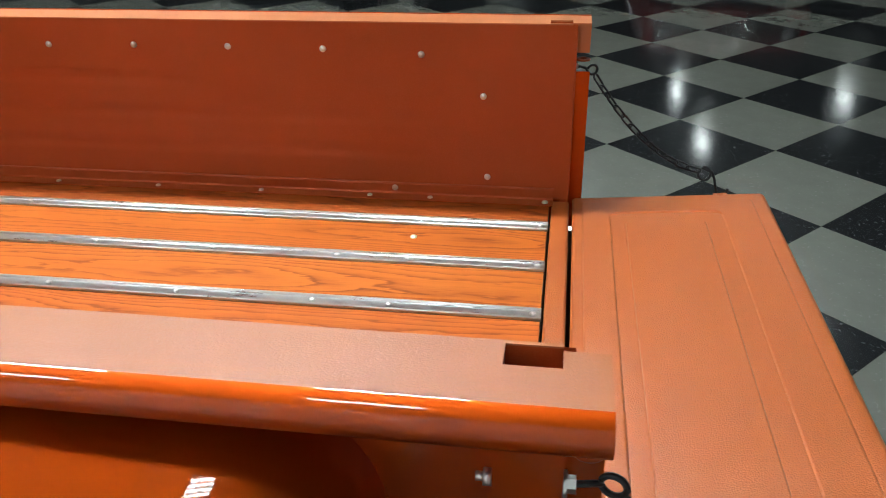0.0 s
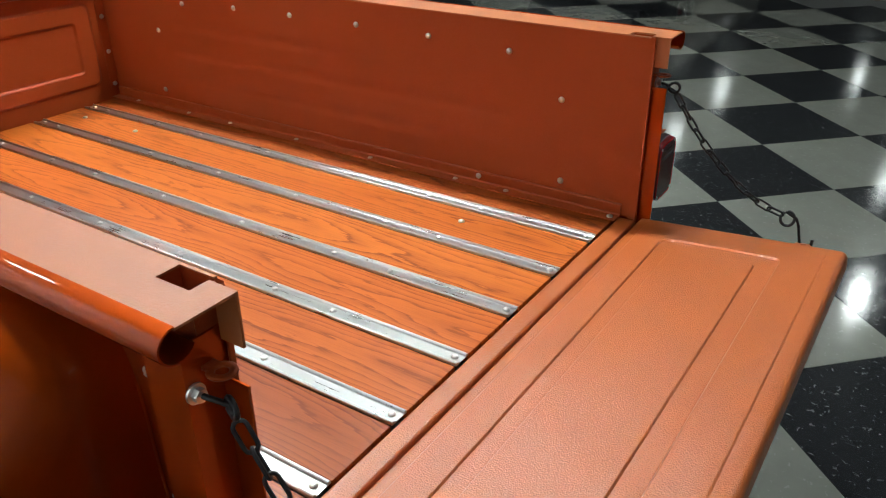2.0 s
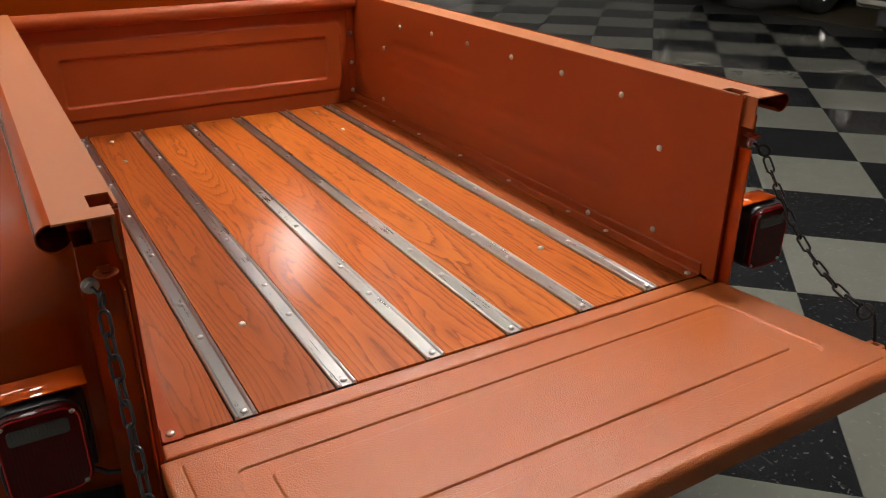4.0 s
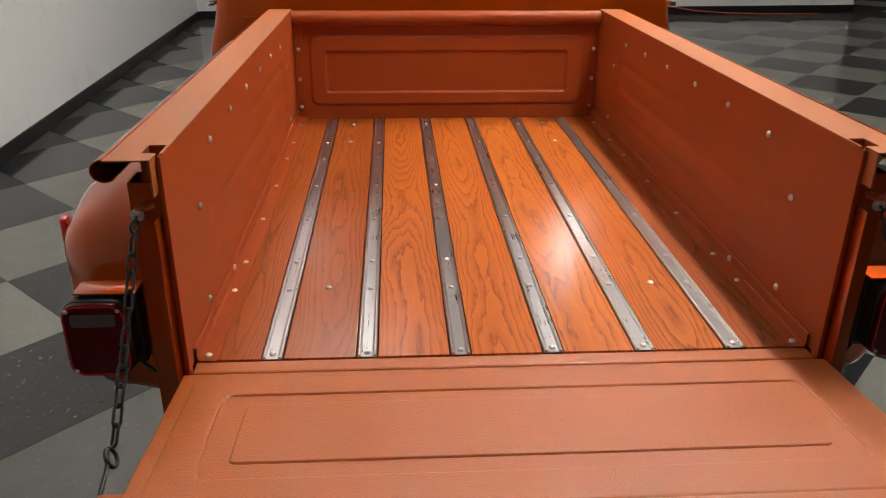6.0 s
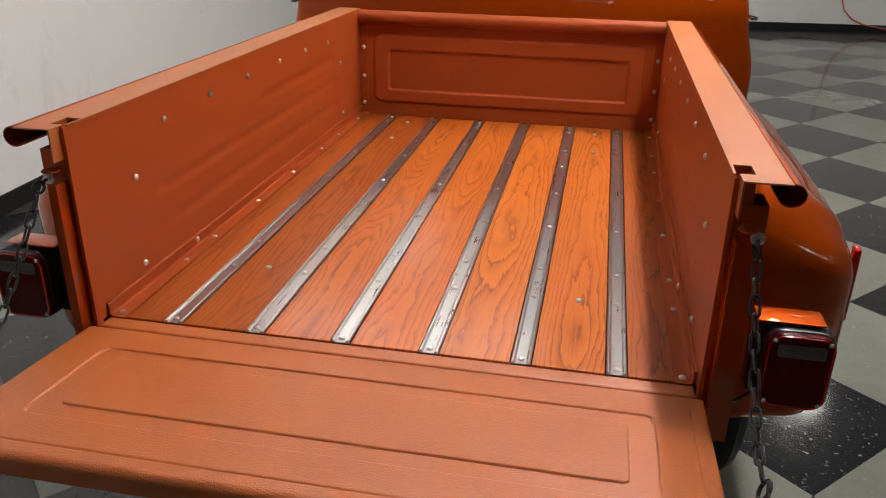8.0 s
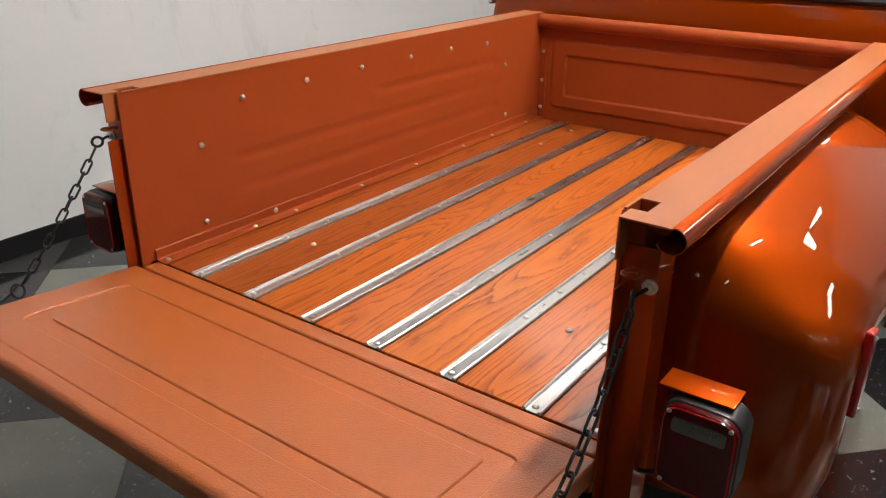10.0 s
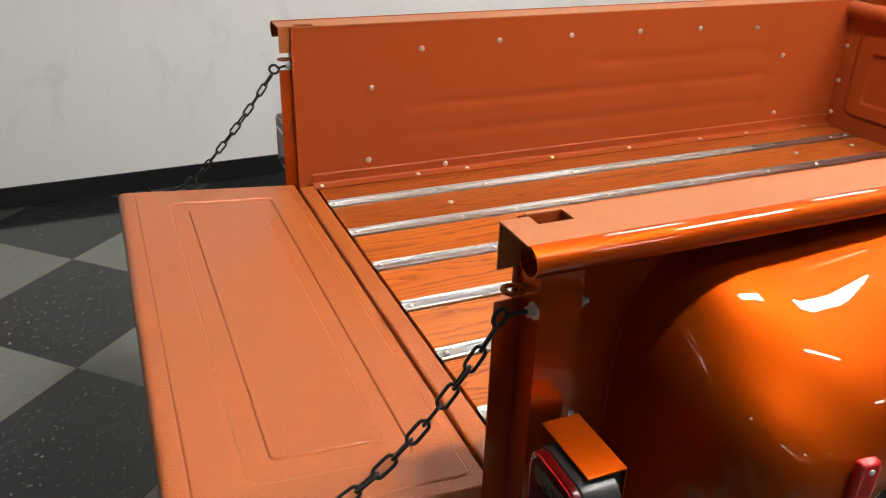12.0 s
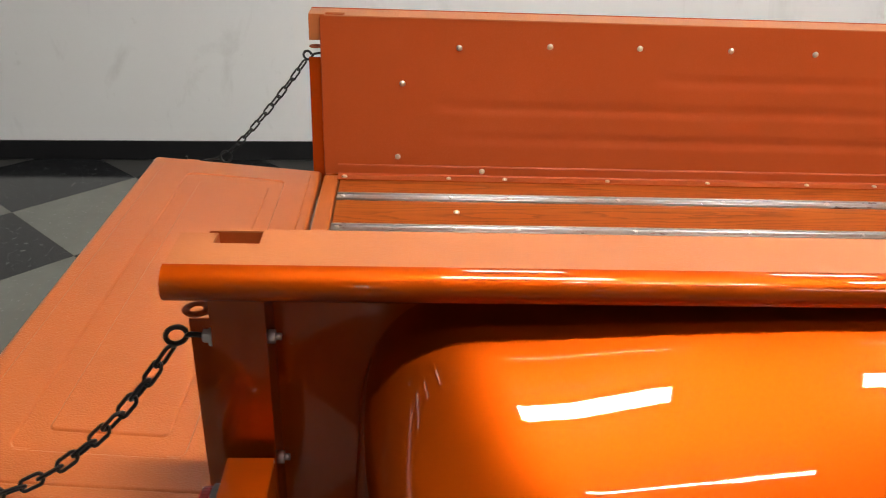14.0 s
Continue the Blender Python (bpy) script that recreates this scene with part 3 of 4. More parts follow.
    for v in bm.verts:
        v.co.z = 1.0545 + (v.co.z - 1.0545) * 0.55
    y0, y1 = span(0.659, 0.677)
    add_box(bm, (0.040, y0, 1.0517), (0.057, y1, 1.0573), 0.001)
    part("latch_eye", bm, LINER, truck, "brown latch eye tab")
    # outside of the bed side, seen between post and fender
    y0, y1 = span(0.641, 0.645)
    part("outer_panel", box((-1.94, y0, 0.50), (-0.0165, y1, TOP - 0.06), 0.001), PAINT, truck, "glossy orange outer bed side")
    for z, y in ((1.031, 0.690), (0.843, 0.688)):
        bm = bmesh.new()
        bmesh.ops.create_cone(bm, segments=6, radius1=0.0085, radius2=0.0085, depth=0.008, cap_ends=True)
        add_tube(bm, [(0, 0, 0.004), (0, 0, 0.011)], 0.0045, 8)
        bmesh.ops.transform(bm, matrix=pose(-0.0245, s * y, z, 0, -90, 0), verts=bm.verts)
        part("nut", bm, BOLT, post, "zinc nut")

# sill across the rear of the bed floor
bm = bmesh.new()
add_box(bm, (0.0085, -0.632, BED - 0.085), (0.0525, 0.632, BED + 0.0005), 0.006, 4)
part("sill", bm, GATE_LIT, truck, "brown-orange rear sill of the bed")
part("sill_backing", box((0.004, -0.64, BED - 0.12), (0.068, 0.64, BED - 0.0865)), UNDER, truck)

# ---- tailgate, let down level on its chains ----
GU = 0.468           # depth of the gate from hinge to top edge
TILT_G = math.atan2(0.036, 0.46)
gate_m = Matrix.Translation((0.0600, 0, 0.7035)) @ Matrix.Rotation(-TILT_G, 4, "Y")


def gate_height(u, v):
    a = rect_distance(u, v, 0.091, 0.350, -0.548, 0.548, 0.022)
    b = rect_distance(u, v, 0.126, 0.308, -0.500, 0.500, 0.012)
    c = rect_distance(u, v, 0.026, 0.429, -0.615, 0.615, 0.010)
    h = -0.0034 * smooth01((0.0014 - a) / 0.0028) - 0.0008 * math.exp(-(a / 0.0018) ** 2)
    h += 0.0034 * smooth01((0.0014 - b) / 0.0028) - 0.0008 * math.exp(-(b / 0.0018) ** 2)
    h += 0.0020 * smooth01((0.0014 - c) / 0.0028) - 0.0010 * math.exp(-(c / 0.0018) ** 2)
    edge = max(GU - u, 0)
    h -= 0.016 * (1 - math.sqrt(max(0.0, 1 - (1 - min(edge / 0.016, 1)) ** 2)))
    e2 = max(0.6445 - abs(v), 0)
    h -= 0.006 * (1 - math.sqrt(max(0.0, 1 - (1 - min(e2 / 0.006, 1)) ** 2)))
    e3 = max(u, 0)
    h -= 0.009 * (1 - math.sqrt(max(0.0, 1 - (1 - min(e3 / 0.009, 1)) ** 2)))
    return h


us = stops(0.0, GU, (0.004, 0.026, 0.091, 0.126, 0.308, 0.350, 0.429, GU - 0.006), 0.0009, 0.008, 0.03)
vs = stops(-0.6445, 0.6445, (-0.640, 0.640, -0.615, 0.615, -0.548, 0.548, -0.500, 0.500, -0.530, 0.530), 0.0012, 0.010, 0.06)
bm = relief(us, vs, gate_height, lambda u, v, h: gate_m @ Vector((u, v, h)))
border = [e for e in bm.edges if e.is_boundary]
down = bmesh.ops.extrude_edge_only(bm, edges=border)
low = [g for g in down["geom"] if isinstance(g, bmesh.types.BMVert)]
inv = gate_m.inverted()
for v in low:
    p = inv @ v.co
    p.z = -0.040
    v.co = gate_m @ p
loop = [e for e in bm.edges if e.is_boundary]
bmesh.ops.holes_fill(bm, edges=loop)
gate = part("tailgate", bm, GATE_LIT, truck, "brown-orange textured tailgate with stamped panel, lowered", angle=50)
for s in (-1, 1):
    bm = bmesh.new()
    for du in (0.0, 0.024):
        add_box(bm, (0.352 + du, min(s * 0.640, s * 0.690), -0.024), (0.362 + du, max(s * 0.640, s * 0.690), -0.018), 0.001, m=gate_m)
    add_box(bm, (0.352, min(s * 0.684, s * 0.690), -0.024), (0.386, max(s * 0.684, s * 0.690), -0.018), 0.001, m=gate_m)
    part("chain_tab", bm, GATE_LIT, gate, "brown-orange slotted chain tab")

# ---- front panel of the bed ----
XF = -1.950


def front_height(y, z):
    a = rect_distance(y, z, -0.570, 0.570, 0.755, 1.037, 0.03)
    b = rect_distance(y, z, -0.507, 0.507, 0.806, 0.978, 0.012)
    h = 0.006 * smooth01((0.006 - a) / 0.012)
    h += -0.007 * smooth01((0.004 - b) / 0.010)
    return h


ys = stops(-HALF, HALF, (-0.570, 0.570, -0.507, 0.507, -0.54, 0.54), 0.003, 0.018, 0.08)
zs = stops(BED - 0.01, 1.10, (0.755, 1.037, 0.806, 0.978), 0.003, 0.014, 0.05)
bm = relief(ys, zs, front_height, lambda y, z, h: (XF + h, y, z))
back = bmesh.ops.duplicate(bm, geom=list(bm.verts) + list(bm.edges) + list(bm.faces))
bmesh.ops.translate(bm, vec=(-0.003, 0, 0), verts=[g for g in back["geom"] if isinstance(g, bmesh.types.BMVert)])
panel = part("front_panel", bm, LINER, truck, "brown-orange stamped front panel of the bed", angle=60)
bm = bmesh.new()
add_tube(bm, [(XF + 0.006, -HALF, 1.112), (XF + 0.006, HALF, 1.112)], 0.028, 24)
part("front_rail", bm, LINER, truck, "brown-orange rolled top rail of the front panel")
for s in (-1, 1):
    bm = box((XF + 0.001, min(s * 0.600, s * (HALF - 0.001)), BED + 0.034), (XF + 0.004, max(s * 0.600, s * (HALF - 0.001)), 1.08), 0.0008)
    strip = part("corner_strip", bm, LINER, truck, "brown-orange corner strip")
    for z in (0.745, 0.862, 0.985):
        piece("bolt", BIG_BOLT_MESH, strip, pose(XF + 0.004, s * 0.617, z, 0, 90, 0))


# ---- fenders ----
def fender_profile():
    """Outline of a fender in x and z, from its rear foot over the top to its front foot."""
    pts = [(-0.150, 0.520), (-0.132, 0.535), (-0.120, 0.570), (-0.116, 0.64), (-0.118, 0.75), (-0.125, 0.85)]
    cx, cz, rx, rz = -0.335, 0.850, 0.210, 0.205
    for k in range(1, 13):
        a = radians(90 * k / 12)
        pts.append((cx + rx * math.cos(a) ** 0.68, cz + rz * math.sin(a) ** 0.68))
    for k in range(1, 9):
        f = k / 8
        pts.append((cx - 0.83 * f, 1.055 + 0.020 * math.sin(math.pi * f)))
    cx = -1.165
    for k in range(1, 11):
        a = radians(90 * k / 10)
        pts.append((cx - 0.30 * math.sin(a), 0.80 + 0.255 * math.cos(a)))
    pts += [(-1.48, 0.66), (-1.50, 0.50)]
    return pts


def fender_taper(x):
    """The fender is widest over the wheel and narrows towards the rear."""
    return 1 - 0.040 * smooth01((x + 0.62) / 0.52)


def fender(s):
    prof = fender_profile()
    n = len(prof)
    normals = []
    for i in range(n):
        a, b = Vector(prof[max(i - 1, 0)]), Vector(prof[min(i + 1, n - 1)])
        t = (b - a).normalized()
        normals.append((t.y, -t.x))     # pointing out of the arch
    # the crown slopes gently, then ever more, and rolls over into the side
    rows = []
    steps = []
    y, d = 0.6455, 0.0
    for width, a0, a1 in ((0.130, 0, 29), (0.110, 29, 38.5), (0.060, 38.5, 52)):
        for k in range(8):
            steps.append((y, d))
            y += width / 8
            d += width / 8 * math.tan(radians(a0 + (a1 - a0) * (k + 0.5) / 8))
    r = (0.6455 + FEND_W - y) / (1 - math.sin(radians(52)))
    y0, d0 = y - r * math.sin(radians(52)), d + r * math.cos(radians(52))
    for k in range(10):
        a = radians(52 + 38 * k / 9)
        steps.append((y0 + r * math.sin(a), d0 - r * math.cos(a)))
    # the rear face stays flatter and turns the corner more tightly
    flat, bend = FEND_W - 0.095, 0.131
    full = []
    for y, d in steps:
        q = y - 0.6455
        if q < flat:
            back = 0.03 * (q / flat) ** 2
        else:
            a = math.asin(min(1.0, math.sin(radians(16)) + (q - flat) / bend))
            back = 0.03 + bend * (math.cos(radians(16)) - math.cos(a))
        full.append((y, d, back))
    full += [(0.6455 + FEND_W - y, d, back) for y, d, back in ((0.0005, 0.251, 0.185), (0.003, 0.262, 0.225), (0.008, 0.270, 0.255), (0.016, 0.274, 0.268), (0.024, 0.266, 0.262))]
    bm = bmesh.new()
    for y, crown, back in full:
        row = []
        for (x, z), (nx, nz) in zip(prof, normals):
            d = back + (crown - back) * smooth01(0.15 + 0.85 * nz)
            # towards the foot the outer edge sweeps inwards
            narrow = fender_taper(x) * (1 - 0.16 * min(max((0.72 - z) / 0.28, 0.0), 1.0) ** 1.5)
            # past the outer edge the side runs on towards the middle of the wheel
            e = min(d, 0.02)
            px, pz = x - nx * e, z - nz * e + 0.022 * max(nz, 0.0) * smooth01((0.23 - d) / 0.08)
            away = math.hypot(-0.78 - px, 0.42 - pz)
            px += (-0.78 - px) / away * (d - e)
            pz += (0.42 - pz) / away * (d - e)
            row.append(bm.verts.new((px, s * (0.6455 + (y - 0.6455) * narrow), pz)))
        rows.append(row)
    for a, b in zip(rows, rows[1:]):
        for i in range(n - 1):
            bm.faces.new((a[i], a[i + 1], b[i + 1], b[i]))
    return bm


FEND_W = 0.326
for s in (-1, 1):
    part("fender", fender(s), PAINT, truck, "glossy orange rounded rear fender", angle=60)
    bm = add_tube(bmesh.new(), [(x, s * 0.6470, z) for x, z in fender_profile()], 0.0026, 6)
    part("fender_welt", bm, PAINT, truck, "orange welt in the seam of the fender")
    at = pose(-0.286, s * (0.6455 + FEND_W * fender_taper(-0.286) - 0.007), 0.818, 0, 0, -s * 5.0)
    bm = bmesh.new()
    add_box(bm, (-0.016, min(0, s * 0.016), -0.085), (0.016, max(0, s * 0.016), 0.085), 0.005, 3, m=at)
    mk = part("side_marker", bm, MARKER, truck, "red side marker light")
    for z in (-0.072, 0.072):
        piece("screw", SCREW_MESH, mk, at @ pose(0, s * 0.016, z, -s * 90, 0, 0))

# ---- tail lights ----
for s in (-1, 1):
    def span(a, b):
        return min(s * a, s * b), max(s * a, s * b)
    y0, y1 = span(0.722, 0.838)
    lamp = part("tail_light", box((-0.020, y0 + 0.004, 0.700), (0.010, y1 - 0.004, 0.862), 0.006), HOUSING, truck, "black tail light housing with a red lens")
    y0, y1 = span(0.734, 0.860)
    bm = add_round_plate(bmesh.new(), y0, y1, 0.700, 0.861, -0.004, 0.048, 0.032, 0.004)
    part("housing", bm, HOUSING, lamp)
    y0, y1 = span(0.7372, 0.8568)
    bm = add_round_plate(bmesh.new(), y0, y1, 0.7032, 0.8578, 0.0482, 0.060, 0.029, 0.003)
    part("lens", bm, RED, lamp, "dark red ribbed lens")
    # raised border of the lens; the light in its edge is coloured bright red
    loop = []
    for cy, cz, a0 in ((0.0305, 0.048, 0), (-0.0305, 0.048, 90), (-0.0305, -0.048, 180), (0.0305, -0.048, 270)):
        for k in range(6):
            q = radians(a0 + 18 * k)
            loop.append((0.0598, s * (0.797 + cy + 0.0250 * math.cos(q)), 0.7805 + cz + 0.0250 * math.sin(q)))
    bm = add_tube(bmesh.new(), loop, 0.0019, 6, closed=True)
    part("lens_border", bm, MARKER, lamp, "lens border coloured bright red as lit")
    y0, y1 = span(0.756, 0.840)
    bm = add_round_plate(bmesh.new(), y0, y1, 0.812, 0.838, 0.0590, 0.0625, 0.006, 0.001)
    win = part("reverse_lens", bm, CLEAR, lamp, "smoked clear reverse window")
    for k in range(15):
        y = s * (0.7605 + 0.0053 * k)
        part("rib", box((0.0615, y - 0.0016, 0.8245), (0.0640, y + 0.0016, 0.836), 0.0008), CLEAR, win)
    for y in (0.7495, 0.8445):
        for z in (0.7160, 0.8450):
            piece("screw", SCREW_MESH, lamp, pose(0.0600, s * y, z, 0, 90, 0))
    bm = bmesh.new()
    y0, y1 = span(0.720, 0.838)
    add_box(bm, (-0.022, y0, 0.8665), (0.036, y1, 0.8705), 0.0015)
    add_box(bm, (-0.022, y0, 0.70), (-0.0205, y1, 0.8665), 0.0006)
    part("light_bracket", bm, PAINT, truck, "orange tail light bracket")
    bm = bmesh.new()
    add_tube(bm, [(-0.02, s * 0.76, 0.71), (-0.012, s * 0.74, 0.684), (0.004, s * 0.715, 0.674), (0.02, s * 0.695, 0.68)], 0.004, 8)
    part("cable", bm, HOUSING, truck, "black tail light cable")


# ---- chains ----
def link_points(length, width, turns=10):
    out = []
    h = (length - width) / 2
    for k in range(turns + 1):
        a = -math.pi / 2 + math.pi * k / turns
        out.append((h + width / 2 * math.cos(a), width / 2 * math.sin(a), 0))
    for k in range(turns + 1):
        a = math.pi / 2 + math.pi * k / turns
        out.append((-h + width / 2 * math.cos(a), width / 2 * math.sin(a), 0))
    return out


bm = bmesh.new()
add_tube(bm, link_points(0.0372, 0.0150, 6), 0.0027, 7, closed=True)
LINK_MESH = link_mesh("link", bm, BLACK)

for s in (-1, 1):
    # one chain hangs slack; the other is drawn straight, with its hook lying flat
    a, b = Vector((0.098, s * 0.684, 1.010)), Vector((0.372, 0.690, 0.772) if s > 0 else (0.324, -0.690, 0.738))
    sag = 0.045 if s > 0 else 0.010
    path = []
    for k in range(200):
        f = k / 199
        p = a.lerp(b, f)
        p.z -= sag * 4 * f * (1 - f)
        path.append(p)
    run = [0.0]
    for p, q in zip(path, path[1:]):
        run.append(run[-1] + (q - p).length)
    count = round(run[-1] / 0.0310)
    first = None
    for k in range(count):
        d = run[-1] * (k + 0.5) / count
        i = min(range(len(run)), key=lambda j: abs(run[j] - d))
        t = (path[min(i + 2, 199)] - path[max(i - 2, 0)]).normalized()
        side = Vector((0, 1, 0))
        up = t.cross(side).normalized()
        side = up.cross(t)
        m = Matrix((t, side, up)).transposed().to_4x4()
        roll = Matrix.Rotation(radians((k % 2) * 90 + 35 + 9 * math.sin(2.1 * k)), 4, "X")
        m = Matrix.Translation(path[i]) @ m @ roll
        if first is None:
            bm = bmesh.new()
            add_tube(bm, link_points(0.0372, 0.0150, 6), 0.0027, 7, closed=True)
            bmesh.ops.transform(bm, matrix=m, verts=bm.verts)
            first = part("chain", bm, BLACK, truck, "black iron tailgate chain")
        else:
            piece("link", LINK_MESH, first, m)
    # eye bolt at the post
    bm = bmesh.new()
    ring = [(0.090 + 0.0115 * math.cos(q), s * (0.682 + 0.004 * math.cos(q)), 1.026 + 0.0115 * math.sin(q)) for q in [math.pi + 0.25 + (math.tau - 0.5) * k / 20 for k in range(21)]]
    add_tube(bm, [(0.046, s * 0.690, 1.031), (0.062, s * 0.688, 1.031), (0.074, s * 0.684, 1.029)] + ring, 0.0034, 8)
    eye = part("eye_bolt", bm, BLACK, truck, "black iron eye bolt")
    bm = bmesh.new()
    add_tube(bm, [(0.0442, s * 0.690, 1.031), (0.0475, s * 0.690, 1.031)], 0.0125, 16)
    add_tube(bm, [(0.0475, s * 0.690, 1.031), (0.0555, s * 0.690, 1.031)], 0.0085, 6)
    part("nut", bm, BOLT, eye, "zinc nut and washer")
    # hook at the gate
    bm = bmesh.new()
    cx, cz = (0.385, 0.764) if s > 0 else (0.338, 0.724)
    ring = [(cx + 0.0150 * math.cos(q), s * (0.692 + 0.006 * math.sin(q)), cz + 0.0150 * math.sin(q)) for q in [2.2 + 6.1 * k / 22 for k in range(23)]]
    tail = [(0.404, s * 0.693, 0.768), (0.411, s * 0.692, 0.752), (0.420, s * 0.690, 0.716), (0.426, s * 0.688, 0.694), (0.434, s * 0.687, 0.684), (0.443, s * 0.687, 0.690), (0.446, s * 0.688, 0.712), (0.446, s * 0.689, 0.728)]
    if s < 0:
        tail = [(0.357, -0.693, 0.722), (0.372, -0.692, 0.716), (0.400, -0.690, 0.711), (0.426, -0.688, 0.702), (0.436, -0.687, 0.692), (0.446, -0.687, 0.696), (0.450, -0.688, 0.712), (0.449, -0.689, 0.724)]
    add_tube(bm, ring + tail, 0.0036, 8)
    part("hook", bm, BLACK, truck, "black iron chain hook")

# ---- cab ----
def cab_half(z):
    """Half width of the cab at a height."""
    if z > 1.16:
        return 0.965 - 0.20 * ((z - 1.16) / 0.58) ** 1.3
    return 0.965 + 0.045 * smooth01((1.16 - z) / 0.24)


def cab_back(z):
    return -2.055 - (0.20 * max(0.0, (z - 1.16) / 0.58) ** 1.2)


bm = bmesh.new()
zs_c = [0.42, 0.55, 0.7, 0.85, 0.92, 0.97, 1.02, 1.08, 1.14, 1.18, 1.24, 1.30, 1.42, 1.54, 1.64, 1.69, 1.715]
rows = []
for z in zs_c:
    w, xb = cab_half(z), cab_back(z)
    r = 0.06
    shrink = 0.0 if z < 1.6 else 0.12 * ((z - 1.6) / 0.115) ** 2
    xb, w = xb - shrink * 0.8, w - shrink
    xf = -3.55 + (0.55 * max(0.0, (z - 1.16) / 0.58)) + shrink
    ring = []
    for cx, cy, a0 in ((xb - r, w - r, 0), (xf + r, w - r, 90), (xf + r, -w + r, 180), (xb - r, -w + r, 270)):
        for k in range(6):
            a = radians(a0 + 90 * k / 5)
            ring.append(bm.verts.new((cx + r * math.cos(a), cy + r * math.sin(a), z)))
    rows.append(ring)
n = len(rows[0])
for a, b in zip(rows, rows[1:]):
    for i in range(n):
        bm.faces.new((a[i], a[(i + 1) % n], b[(i + 1) % n], b[i]))
bm.faces.new(rows[-1])
bm.faces.new(rows[0][::-1])
cab = part("cab", bm, PAINT, truck, "glossy orange cab", angle=40)
bm = bmesh.new()
quad = [(1.262, -0.72), (1.262, 0.72), (1.60, 0.63), (1.60, -0.63)]
vsq = [bm.verts.new((cab_back(z) + 0.012, y, z)) for z, y in quad]
f = bm.faces.new(vsq)
out = bmesh.ops.extrude_face_region(bm, geom=[f])
bmesh.ops.translate(bm, vec=(-0.03, 0, 0), verts=[g for g in out["geom"] if isinstance(g, bmesh.types.BMVert)])
part("rear_window", bm, GLASS, cab, "dark rear window")
bm = bmesh.new()
ring = [(cab_back(z) + 0.010, y, z) for z, y in quad]
add_tube(bm, ring, 0.014, 8, closed=True)
part("window_seal", bm, RUBBER, cab, "black rubber window seal")
for s in (-1, 1):
    bm = box((-2.066, min(s * 0.745, s * 0.850), 1.048), (-2.0525, max(s * 0.745, s * 0.850), 1.104), 0.006)
    part("pressed_recess", bm, PAINT, cab, "pressed rectangle on the cab back")
    bm = box((-2.20, min(s * 0.968, s * 0.996), 1.142), (-2.08, max(s * 0.968, s * 0.996), 1.160), 0.006)
    part("door_handle", bm, CHROME, cab, "chrome door handle")

# hood and front body, beyond the cab
bm = bmesh.new()
add_box(bm, (-5.25, -0.90, 0.45), (-3.50, 0.90, 1.12), 0.10, 4)
part("front_body", bm, PAINT, truck, "glossy orange hood and front fenders")

# chassis and wheels
bm = bmesh.new()
for s in (-1, 1):
    add_box(bm, (-5.2, s * 0.42 - 0.04, 0.42), (0.03, s * 0.42 + 0.04, 0.58), 0.005)
add_box(bm, (-0.02, -0.46, 0.44), (0.05, 0.46, 0.56), 0.005)
part("chassis", bm, UNDER, truck, "dark steel chassis")


def tyre_mesh(width, radius, rim):
    bm = bmesh.new()
    prof = [(rim, -width * 0.40), (radius * 0.80, -width * 0.50), (radius * 0.95, -width * 0.48), (radius, -width * 0.36), (radius, width * 0.36), (radius * 0.95, width * 0.48), (radius * 0.80, width * 0.50), (rim, width * 0.40)]
    k = 40
    rings_ = [[bm.verts.new((r * math.cos(i * math.tau / k), y, r * math.sin(i * math.tau / k))) for r, y in prof] for i in range(k)]
    m = len(prof)
    for i in range(k):
        a, b = rings_[i], rings_[(i + 1) % k]
        for j in range(m):
            bm.faces.new((a[j], a[(j + 1) % m], b[(j + 1) % m], b[j]))
    return bm


def rim_mesh(width, rim):
    bm = bmesh.new()
    k = 32
    prof = [(rim, -width * 0.38), (rim, width * 0.38), (rim * 0.92, width * 0.40), (rim * 0.84, width * 0.26), (rim * 0.40, width * 0.34), (rim * 0.22, width * 0.40), (0.001, width * 0.40)]
    rings_ = [[bm.verts.new((r * math.cos(i * math.tau / k), y, r * math.sin(i * math.tau / k))) for r, y in prof] for i in range(k)]
    for i in range(k):
        a, b = rings_[i], rings_[(i + 1) % k]
        for j in range(len(prof) - 1):
            bm.faces.new((a[j], a[j + 1], b[j + 1], b[j]))
    return bm


def add_wheel(x, y, s, owner, radius=0.37, width=0.25):
    m = pose(x, y, radius, 0, 0, 0 if s > 0 else 180)
    bm = tyre_mesh(width, radius, radius * 0.56)
    bmesh.ops.transform(bm, matrix=m, verts=bm.verts)
    wheel = part("wheel", bm, RUBBER, owner, "black tyre on a chrome rim")
    bm = rim_mesh(width, radius * 0.56)
    bmesh.ops.transform(bm, matrix=m, verts=bm.verts)
    part("rim", bm, CHROME, wheel, "chrome rim")


for s in (-1, 1):
    for x in (-0.78, -4.2):
        add_wheel(x, s * 0.762, s, truck, 0.37, 0.19)

# ---- cars parked at the back of the hall ----
CREAM = plain("cream_paint", (0.33, 0.32, 0.27), 0.36, 0.08, 3, coat=1.0)
NAVY = plain("dark_paint", (0.012, 0.012, 0.016), 0.36, 0.2, 3, coat=1.0)
RUBY = plain("dark_red_paint", (0.20, 0.012, 0.012), 0.36, 0.15, 3, coat=1.0)
APRON = plain("grey_apron", (0.040, 0.042, 0.047), 0.5, 0.2, 8)
MAROON = plain("maroon_grille", (0.045, 0.010, 0.010), 0.4, 0.3, 20)


